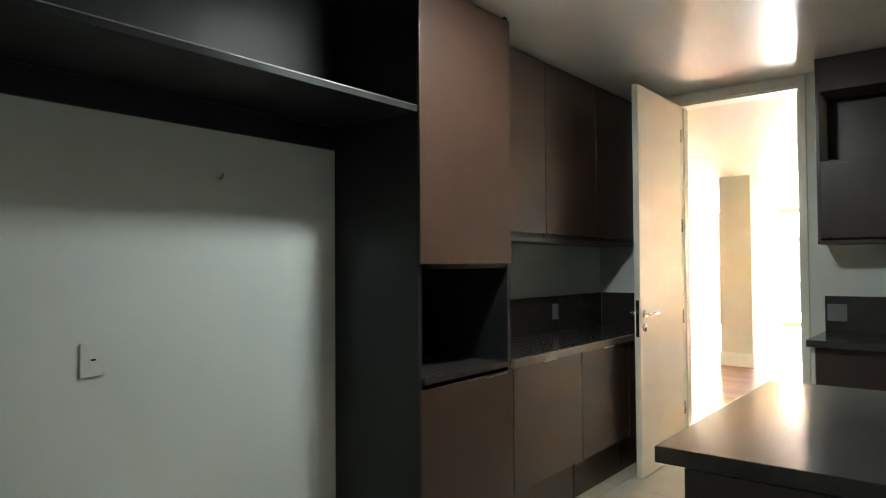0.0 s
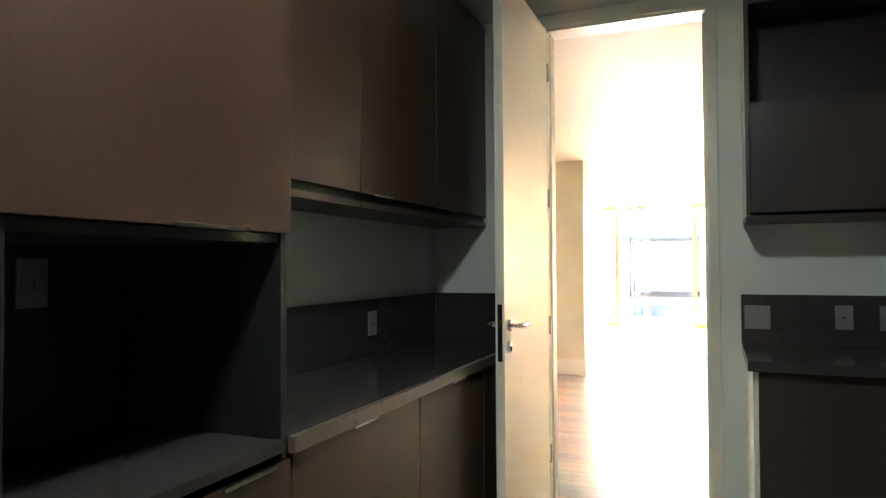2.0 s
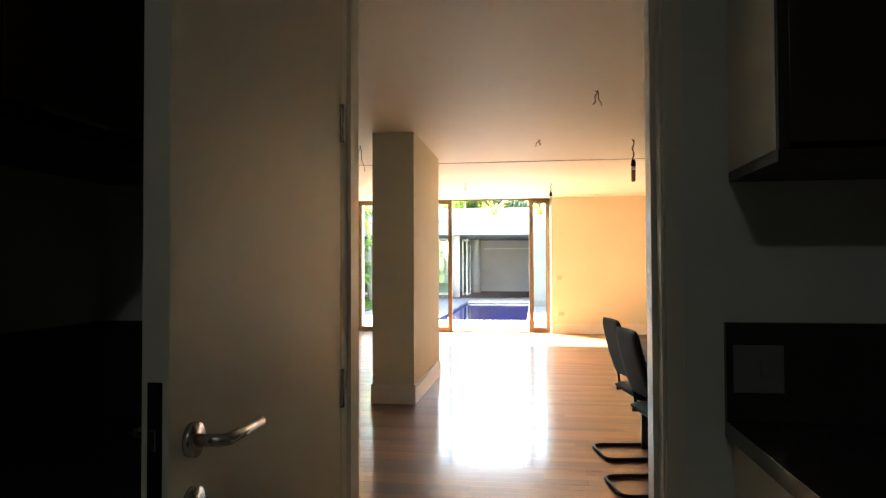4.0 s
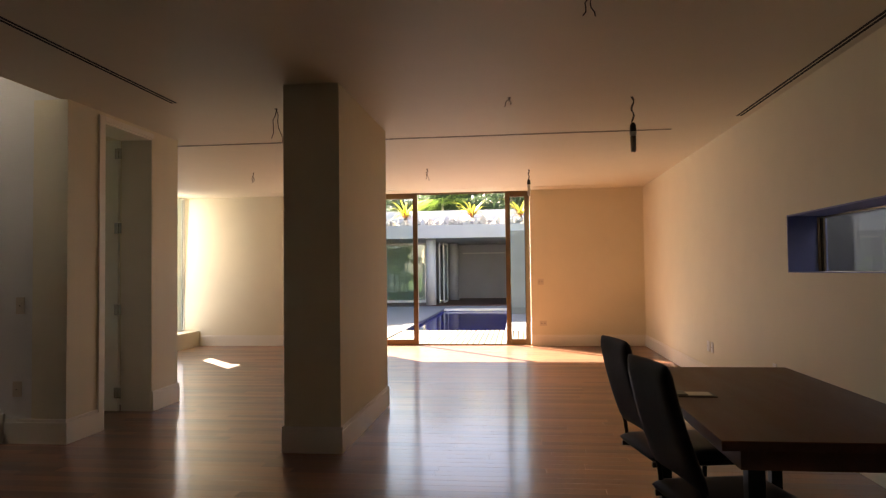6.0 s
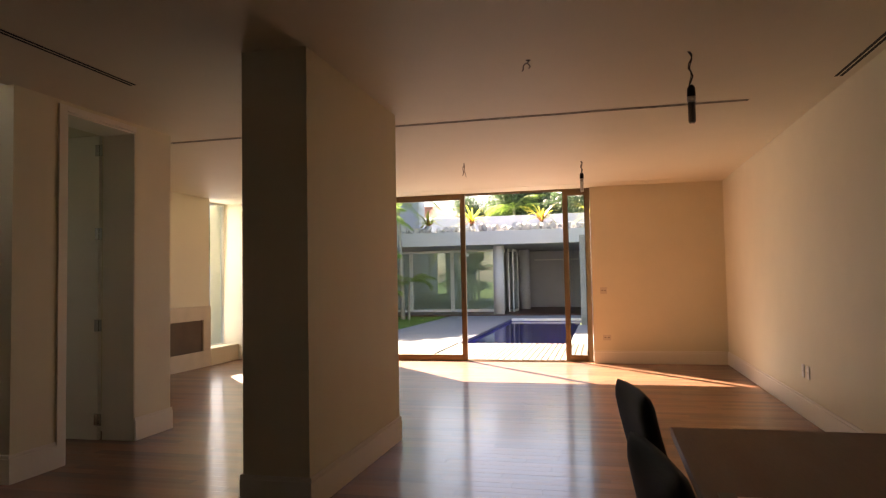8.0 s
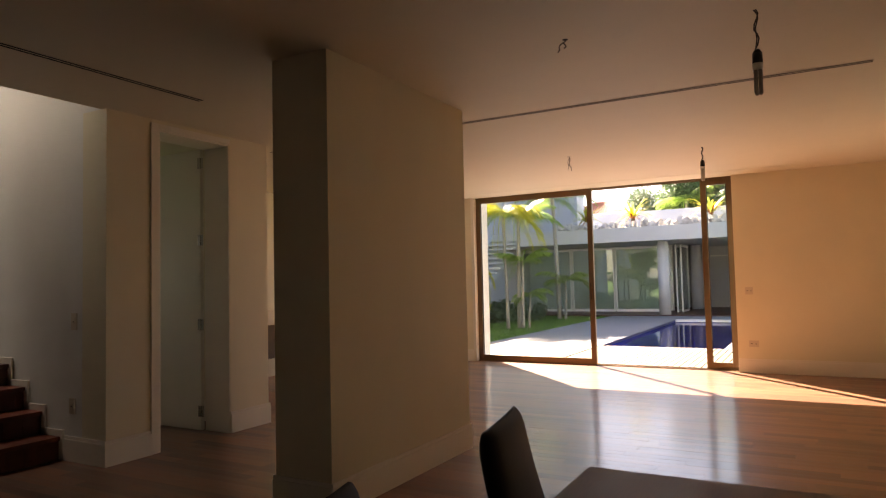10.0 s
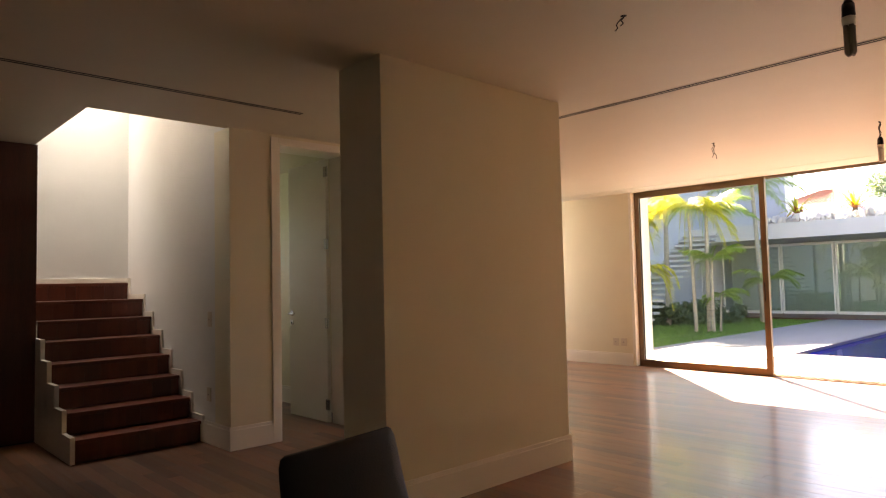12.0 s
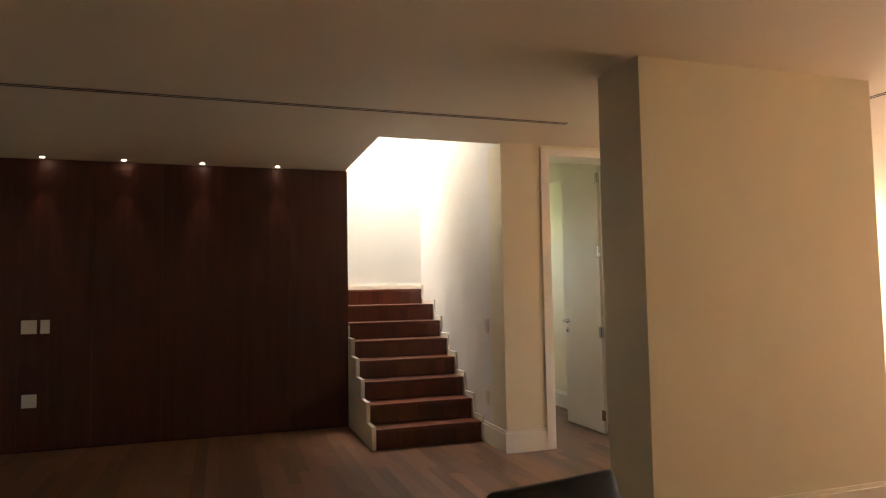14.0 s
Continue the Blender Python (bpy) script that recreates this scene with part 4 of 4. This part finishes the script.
for k in range(26000):
    y = rnd.uniform(8.9, 20.5)
    x = rnd.uniform(-8.2, -3.76)
    a, h = rnd.uniform(0, 6.28), rnd.uniform(0.025, 0.06)
    dx, dy = 0.008 * math.cos(a), 0.008 * math.sin(a)
    lx, ly = rnd.uniform(-0.02, 0.02), rnd.uniform(-0.02, 0.02)
    i = len(gv)
    gv += [(x - dx, y - dy, -0.07), (x + dx, y + dy, -0.07), (x + lx, y + ly, -0.07 + h)]
    gf.append((i, i + 1, i + 2))
me = bpy.data.meshes.new("lawn")
me.from_pydata(gv, [], gf)
me.materials.append(M_GRASS)
tagged(new("lawn", me), "short green lawn grass beside the paving", "grass", kind="stuff")


def frond(verts, faces, base, yaw, rise, length, droop, leaf, rnd, n=22):
    """An arching palm frond: a rib and two rows of narrow leaflets."""
    dirv = Vector((math.cos(yaw), math.sin(yaw), 0))
    side = Vector((-dirv.y, dirv.x, 0))
    pts = []
    for i in range(n + 1):
        f = i / n
        pts.append(base + dirv * (length * f * (1 - 0.25 * f * droop)) + Vector((0, 0, rise * f * length - droop * length * f * f * 0.75)))
    for i in range(n):
        a, b = pts[i], pts[i + 1]
        k = len(verts)
        w = 0.012 * (1 - i / n) + 0.003
        verts.extend([a + side * w, a - side * w, b - side * w, b + side * w])
        faces.append((k, k + 1, k + 2, k + 3))
        if i < 2:
            continue
        ll = leaf * (math.sin(math.pi * (0.12 + 0.85 * i / n)) ** 0.7) * rnd.uniform(0.85, 1.1)
        for s in (-1, 1):
            for half in (0.0, 0.5):
                p = a.lerp(b, half)
                tip = p + side * s * ll * 0.75 + dirv * ll * 0.5 + Vector((0, 0, -ll * rnd.uniform(0.25, 0.6)))
                mid = p.lerp(tip, 0.5) + Vector((0, 0, ll * 0.10))
                w = dirv * 0.0105
                k = len(verts)
                verts.extend([p - w, p + w, mid + w, mid - w, tip])
                faces.append((k, k + 1, k + 2, k + 3))
                faces.append((k + 3, k + 2, k + 4))


def palm(at, trunks, label, seed):
    """Palm with several trunks: (dx, dy, height, radius, fronds, length, material)."""
    rnd = random.Random(seed)
    p = thing("palm_tree", at, label, "palm", "garden palms")
    for dx, dy, h, r, nf, length, material in trunks:
        bx, by = at[0] + dx, at[1] + dy
        lean = (rnd.uniform(-0.06, 0.06) * h, rnd.uniform(-0.06, 0.06) * h)
        pts = [(bx + lean[0] * (k / 10) ** 1.5, by + lean[1] * (k / 10) ** 1.5, -0.08 + (h + 0.08) * k / 10) for k in range(11)]
        t = part("trunk", tube(pts, r, 10, r * 0.62), M_TRUNK, p, "pale ringed trunk", True)
        rings = bmesh.new()
        for k in range(1, int(h / 0.16)):
            f = k * 0.16 / h
            c = Vector((bx + lean[0] * f ** 1.5, by + lean[1] * f ** 1.5, h * f))
            add_tube(rings, [c, c + Vector((0, 0, 0.018))], (r + (r * 0.62 - r) * f) * 1.05, 10)
        part("ring_scar", rings, M_SCAR, t, "dark ring scars")
        verts, faces = [], []
        top = Vector(pts[-1])
        for k in range(nf):
            frond(verts, faces, top + Vector((0, 0, rnd.uniform(-0.1, 0.05))), k * 2.4 + rnd.uniform(-0.3, 0.3), rnd.uniform(0.15, 0.95), length * rnd.uniform(0.8, 1.1), rnd.uniform(0.6, 1.1) + (0.45 if material is M_YELLEAF else 0.0), length * 0.32, rnd)
        me = bpy.data.meshes.new("crown")
        me.from_pydata([v - Vector(at) for v in verts], [], faces)
        me.materials.append(material)
        ob = new("crown", me)
        ob.parent = p
        tagged(ob, "arching feathery fronds")
    return p


palm((-5.0, 14.7, 0), [(-0.2, -0.25, 3.3, 0.055, 18, 1.85, M_YELLEAF), (0.02, 0.06, 3.1, 0.07, 9, 1.5, M_LEAF), (0.2, -0.1, 1.85, 0.05, 10, 1.1, M_LEAF), (0.28, 0.15, 0.95, 0.035, 9, 0.75, M_LEAF)], "clump of sunlit yellow-green garden palms with slim trunks", 3)
palm((-5.25, 19.0, 0), [(0, 0, 4.15, 0.085, 12, 1.7, M_LEAF), (0.25, -0.1, 1.3, 0.05, 10, 1.2, M_LEAF)], "tall slim palm with a low young palm beside it", 7)
palm((-6.1, 13.5, 0), [(0, 0, 1.7, 0.06, 11, 1.2, M_YELLEAF), (-0.5, 0.4, 3.1, 0.07, 11, 1.5, M_YELLEAF)], "yellow-green garden palm near the outdoor stair", 9)
palm((-7.0, 16.4, 0), [(0, 0, 5.2, 0.09, 13, 2.0, M_LEAF)], "tall green garden palm by the boundary wall", 12)


def leaf_cloud(centres, count, size, rnd, flat=0.75):
    verts, faces = [], []
    for c, r in centres:
        for k in range(count):
            d = Vector((rnd.gauss(0, 1), rnd.gauss(0, 1), rnd.gauss(0, 1) * flat)).normalized() * r * (rnd.random() ** 0.4)
            p = Vector(c) + d
            u = Vector((rnd.gauss(0, 1), rnd.gauss(0, 1), rnd.gauss(0, 1))).normalized()
            w = u.orthogonal().normalized()
            s = size * rnd.uniform(0.6, 1.3)
            i = len(verts)
            verts += [p - u * s, p + w * s * 0.45, p + u * s, p - w * s * 0.45]
            faces.append((i, i + 1, i + 2, i + 3))
    return verts, faces


def tree(at, height, radius, seed, label, count=900, size=0.16, material=None, name="tree", category="tree"):
    rnd = random.Random(seed)
    t = thing(name, at, label, category)
    base = Vector(at)
    top = base + Vector((0, 0, height * 0.6))
    bm = tube([base + Vector((0, 0, -0.1)), base + Vector((0.08, 0.03, height * 0.3)), top], radius * 0.08, 8, radius * 0.04)
    cs = []
    for k in range(9):
        a = k * 2.4
        c = base + Vector((math.cos(a) * radius * rnd.uniform(0.25, 0.75), math.sin(a) * radius * rnd.uniform(0.25, 0.75), height - radius * rnd.uniform(0.15, 1.1)))
        cs.append((c, radius * rnd.uniform(0.35, 0.55)))
        add_tube(bm, [top + Vector((0, 0, -0.2)), top.lerp(c, 0.5) + Vector((0, 0, 0.1)), c], radius * 0.03, 6, radius * 0.01)
    part("trunk", bm, M_BARK, t, smooth=True)
    verts, faces = leaf_cloud(cs, count, size, rnd)
    me = bpy.data.meshes.new("crown")
    me.from_pydata([v - base for v in verts], [], faces)
    me.materials.append(material or M_TREE)
    ob = new("crown", me)
    ob.parent = t
    return t


for x, y, h, r, s in ((-2.6, 31, 6.9, 2.1, 1), (1.2, 33, 7.8, 3.2, 2), (4.8, 32, 7.5, 3.0, 3), (-0.4, 29.5, 5.6, 1.7, 4), (-10.5, 60, 9.3, 2.6, 5), (8.5, 36, 8.0, 3.4, 6), (-7.0, 62, 10.0, 3.0, 7)):
    tree((x, y, -0.07), h, r, s, "leafy green tree behind the pool house", 1700, 0.085)
palm((-2.4, 29.6, 0), [(0, 0, 4.9, 0.12, 16, 2.0, M_LEAF)], "broad green palm behind the pool house", 21)
for x, y, h, r, s in ((-6.5, 17.3, 0.55, 0.7, 31), (-7.2, 16.4, 0.6, 0.7, 32), (-6.2, 18.3, 0.5, 0.65, 33), (-7.5, 15.2, 0.55, 0.7, 34), (-6.9, 17.9, 0.65, 0.7, 35)):
    tree((x, y, -0.07), h, r, s, "low dark green shrub at the foot of the outdoor stair", 260, 0.06, None, "shrub", "shrub")
tree((-6.7, 8.3, -0.07), 2.2, 0.7, 41, "tall dense garden shrub outside the side window", 900, 0.07, M_TREE, "shrub", "shrub")
tree((-6.2, 9.5, -0.07), 2.9, 0.75, 43, "tall loose green shrub against the garden wall", 800, 0.06, M_TREE, "shrub", "shrub")
tree((-6.2, 6.9, -0.07), 1.3, 0.55, 42, "green garden shrub outside the side window", 500, 0.06, M_LEAF, "shrub", "shrub")

# ---- pool house ----
house = thing("pool_house", (-1.6, 24, 0), "low modern pool house with a flat concrete roof", "building")
part("roof_slab", box(-8.3, 6.0, 20.2, 29.0, 2.56, 3.06, 0.01), M_CONC, house, "pale concrete roof slab")
part("floor_slab", box(-8.3, 6.0, 20.5, 29.0, -0.069, 0.0), M_PANEL, house, "dark timber terrace floor")
part("back_wall", box(-8.3, 6.0, 27.0, 27.2, 0.0, 2.559), M_CONC, house)
part("inner_wall", box(-8.25, -2.3, 23.9, 24.05, 0.0, 2.559), M_WHITEF, house, "pale inner wall behind the glass")
part("side_wall", box(-8.5, -8.301, 21.45, 29.0, 0.0, 3.06), M_CONC, house)
part("inner_wall", box(0.95, 1.1, 21.2, 27.0, 0.0, 2.559), M_CONC, house)
part("parapet", box(-8.0, 6.0, 23.0, 23.2, 3.061, 3.86, 0.01), M_BLUEWALL, house, "blue-grey parapet wall")
part("column", tube([(-2.1, 21.0, 0), (-2.1, 21.0, 2.559)], 0.20, 28), M_CONC, house, "round concrete column", True)
part("column", tube([(-1.62, 25.2, 0), (-1.62, 25.2, 2.559)], 0.24, 24), M_CONC, house, "round concrete column", True)
for x0, x1 in ((-8.2, -6.1), (-6.05, -4.35), (-4.30, -2.58)):
    w = part("glass_panel", boxes((x0, x0 + 0.05, 22.97, 23.03, 0.0, 2.5), (x1 - 0.05, x1, 22.97, 23.03, 0.0, 2.5), (x0 + 0.05, x1 - 0.05, 22.97, 23.03, 0.0, 0.10), (x0 + 0.05, x1 - 0.05, 22.97, 23.03, 2.42, 2.5)), M_WHITEF, house, "white framed sliding glass panel")
    part("pane", box(x0 + 0.05, x1 - 0.05, 22.995, 23.005, 0.10, 2.42), M_GREENGLASS, w, "green tinted pane")
for x in (-1.98, -1.80):
    w = part("glass_panel", boxes((x, x + 0.05, 22.6, 22.66, 0.0, 2.5), (x, x + 0.05, 24.0, 24.06, 0.0, 2.5), (x, x + 0.05, 22.66, 24.0, 0.0, 0.08), (x, x + 0.05, 22.66, 24.0, 2.42, 2.5)), M_WHITEF, house, "white framed folded glass panel")
    part("pane", box(x + 0.02, x + 0.03, 22.66, 24.0, 0.08, 2.42), M_GREENGLASS, w)
part("lintel", box(-1.35, 0.94, 26.96, 26.998, 2.12, 2.18), M_WHITEF, house)

UX = -5.3
upper = thing("upper_house", (-9.5, 24.5, 3.06), "tall blue-grey rendered wall rising above the pool house", "building")
# Upper part is unseen; its height is set to shade the patio.
part("wall", box(-16.0, UX, 21.5, 22.4, 3.062, 10.4, 0.01), M_BLUEWALL, upper)
part("roof", box(-16.1, UX + 0.05, 21.45, 22.45, 10.4, 10.55, 0.02), M_CONC, upper)
bwall = thing("boundary_wall", (-8.45, 16, 0), "tall blue-grey rendered garden wall", "wall")
part("wall_body", box(-8.6, -8.3, 9.5, 21.4, -0.07, 5.8, 0.01), M_BLUEWALL, bwall)
part("wall_cap", box(-8.64, -8.26, 9.46, 21.44, 5.8, 5.86, 0.01), M_CONC, bwall)
swall = thing("side_garden_wall", (-7.7, 5.7, 0), "tall pale blue-grey garden wall outside the side window", "wall")
part("wall_body", box(-7.8, -7.6, 1.8, 9.4, -0.07, 4.85, 0.01), M_BLUEWALL, swall)
part("wall_cap", box(-7.83, -7.57, 1.77, 9.43, 4.85, 4.9, 0.01), M_CONC, swall)
ostair = thing("outdoor_stair", (-7.7, 18, 0), "floating grey concrete treads climbing a garden wall", "stairs")
for k in range(16):
    y = 15.4 + 0.31 * k
    part("tread", box(-8.299, -7.1, y, y + 0.34, 0.10 + 0.18 * k, 0.17 + 0.18 * k, 0.008), M_CONC, ostair)

cwall = thing("board_concrete_wall", (3.0, 15.5, 0), "grey board-marked concrete wall beside the pool", "wall")
part("core", box(1.06, 6.0, 15.42, 15.7, -0.06, 2.5), M_BOARDC, cwall)
for k in range(12):
    z = -0.01 + 0.21 * k
    part("board_course", box(1.05, 6.0, 15.40 - 0.004 * (k % 3), 15.43, z, z + 0.205, 0.002), M_BOARDC, cwall)

# white stones on the roof edge
rocks = thing("stone_bed", (-1.0, 21.0, 3.06), "bed of rough white stones on the roof edge", "stones", kind="stuff")
rnd = random.Random(17)
bm = bmesh.new()
for k in range(330):
    s = rnd.uniform(0.06, 0.17)
    m = Matrix.Translation((rnd.uniform(-6.0, 5.0), 20.35 + 1.7 * rnd.random() ** 1.6, 3.06 + s * rnd.uniform(0.4, 1.1))) @ Euler([rnd.uniform(0, 3) for _ in range(3)]).to_matrix().to_4x4() @ Matrix.Diagonal((s * rnd.uniform(0.8, 1.5), s, s * rnd.uniform(0.5, 0.9), 1))
    r = bmesh.ops.create_icosphere(bm, subdivisions=1, radius=1.0, matrix=m)
    for v in r["verts"]:
        v.co += Vector((rnd.gauss(0, 1), rnd.gauss(0, 1), rnd.gauss(0, 1))) * s * 0.12
part("stones", bm, M_ROCK, rocks)


def bromeliad(at, r, seed):
    rnd = random.Random(seed)
    b = thing("bromeliad", at, "spiky yellow-green bromeliad among the white stones", "plant", "bromeliads on the roof")
    for name, material, n, rr, z0 in (("leaves", M_BROM, 26, r, 0.0), ("heart", M_BROMR, 16, r * 0.55, -0.05)):
        verts, faces = [], []
        for k in range(n):
            a, up = k * 2.4, rnd.uniform(0.5, 1.5)
            d = Vector((math.cos(a), math.sin(a), 0))
            s = Vector((-d.y, d.x, 0))
            prev = None
            for i in range(6):
                f = i / 5
                p = Vector((0, 0, z0)) + d * rr * f * 0.9 + Vector((0, 0, rr * up * f - rr * 0.75 * f * f))
                w = s * 0.045 * (1 - f) ** 0.6
                verts += [p - w, p + w]
                j = len(verts)
                if i:
                    faces.append((j - 4, j - 3, j - 1, j - 2))
        me = bpy.data.meshes.new(name)
        me.from_pydata(verts, [], faces)
        me.materials.append(material)
        ob = new(name, me)
        ob.parent = b
    part("stem", tube([(at[0], at[1], at[2] - 0.25), (at[0], at[1], at[2] + 0.08)], 0.10, 9, 0.05), M_BARK, b, smooth=True)


for i, (x, y, z, r) in enumerate(((-3.05, 20.8, 3.42, 0.85), (-0.45, 20.8, 3.42, 0.92), (-4.75, 20.9, 3.38, 0.8), (1.4, 20.8, 3.42, 0.9), (3.4, 20.9, 3.4, 0.8))):
    bromeliad((x, y, z), r, i + 50)

# ---- neighbouring house with a tiled roof ----
nb = thing("neighbour_house", (-11.8, 48, 0), "neighbouring house with a terracotta tiled hip roof", "house")
part("wall", box(-14.0, -9.2, 45.5, 52, -0.07, 6.0), M_CONC, nb)
bm = bmesh.new()
ridge_a, ridge_b = Vector((-12.3, 48.5, 7.25)), Vector((-11.3, 48.5, 7.25))
for (pa, pb, ra, rb) in ((Vector((-14.6, 45.0, 5.95)), Vector((-9.0, 45.0, 5.95)), ridge_a, ridge_b), (Vector((-9.0, 45.0, 5.95)), Vector((-9.0, 52.0, 5.95)), ridge_b, ridge_b), (Vector((-14.6, 52.0, 5.95)), Vector((-14.6, 45.0, 5.95)), ridge_a, ridge_a)):
    n = 44
    rows = 10
    g = []
    for j in range(rows + 1):
        for half in (0, 1):
            if j == rows and half:
                continue
            g.append([bm.verts.new((pa.lerp(pb, i / n)).lerp(ra.lerp(rb, i / n), min((j + half * 0.98) / rows, 1)) + Vector((0, 0, 0.06 * (i % 2) + (0.05 if not half else 0.0)))) for i in range(n + 1)])
    for u, v in zip(g, g[1:]):
        for i in range(n):
            bm.faces.new((u[i], u[i + 1], v[i + 1], v[i]))
part("roof", bm, M_ROOF, nb, "terracotta tile roof")

# ---- floor pieces, last ----
def plank_mesh(name, length, width, thick, material, cham=0.0005):
    bm = bmesh.new()
    l2, w2 = length / 2, width / 2
    lo = [bm.verts.new((sx * l2, sy * w2, -thick)) for sx, sy in ((-1, -1), (1, -1), (1, 1), (-1, 1))]
    mi = [bm.verts.new((sx * l2, sy * w2, -cham)) for sx, sy in ((-1, -1), (1, -1), (1, 1), (-1, 1))]
    hi = [bm.verts.new((sx * (l2 - cham), sy * (w2 - cham), 0)) for sx, sy in ((-1, -1), (1, -1), (1, 1), (-1, 1))]
    for u, v in ((lo, mi), (mi, hi)):
        for k in range(4):
            bm.faces.new((u[k], u[(k + 1) % 4], v[(k + 1) % 4], v[k]))
    bm.faces.new(hi)
    me = bpy.data.meshes.new(name)
    bm.to_mesh(me)
    bm.free()
    me.materials.append(material)
    return me


floor = tagged(new("floor"), "glossy reddish-brown hardwood strip floor", "floor", kind="structure")
rnd = random.Random(5)
PW = 0.098
lengths = (0.7, 0.95, 1.2, 1.5)
plank_meshes = {v: plank_mesh("plank", v - 0.0005, PW - 0.0005, 0.012, M_FLOOR) for v in lengths}
rest_v, rest_f, near_count = [], [], 0
for r in range(int(11.72 / PW)):
    y = -4.57 + PW * (r + 0.5)
    x = -5.1 - rnd.random() * 0.9
    while x < 3.41:
        v = rnd.choice(lengths)
        xc = x + v / 2
        x += v
        x0, x1 = max(xc - v / 2, -5.1), min(xc + v / 2, 3.408)
        if x1 - x0 < 0.05:
            continue
        whole = x1 - x0 > v - 0.001
        if whole and -1.4 < xc < 2.6 and -2.9 < y < 5.0 and near_count < 300:
            ob = new("plank", plank_meshes[v])
            ob.location = (xc, y, rnd.uniform(-0.0004, 0.0))
            ob.parent = floor
            near_count += 1
            continue
        i, c, g = len(rest_v), 0.0005, 0.00025
        a0, a1, b0, b1 = x0 + g, x1 - g, y - PW / 2 + g, y + PW / 2 - g
        rest_v += [(a0, b0, -0.012), (a1, b0, -0.012), (a1, b1, -0.012), (a0, b1, -0.012), (a0, b0, -c), (a1, b0, -c), (a1, b1, -c), (a0, b1, -c),
                   (a0 + c, b0 + c, 0), (a1 - c, b0 + c, 0), (a1 - c, b1 - c, 0), (a0 + c, b1 - c, 0)]
        rest_f += [tuple(i + q for q in f) for f in ((0, 1, 5, 4), (1, 2, 6, 5), (2, 3, 7, 6), (3, 0, 4, 7), (4, 5, 9, 8), (5, 6, 10, 9), (6, 7, 11, 10), (7, 4, 8, 11), (8, 9, 10, 11))]
me = bpy.data.meshes.new("planks")
me.from_pydata(rest_v, [], rest_f)
me.materials.append(M_FLOOR)
rest = tagged(new("planks", me), kind="stuff")
rest.parent = floor

tile_me = plank_mesh("tile", 0.597, 0.597, 0.006, M_TILE)
for i in range(7):
    for j in range(11):
        ob = new("tile", tile_me)
        ob.location = (0.28 + 0.6 * i, -4.86 - 0.6 * j, 0)
        ob.parent = kfloor
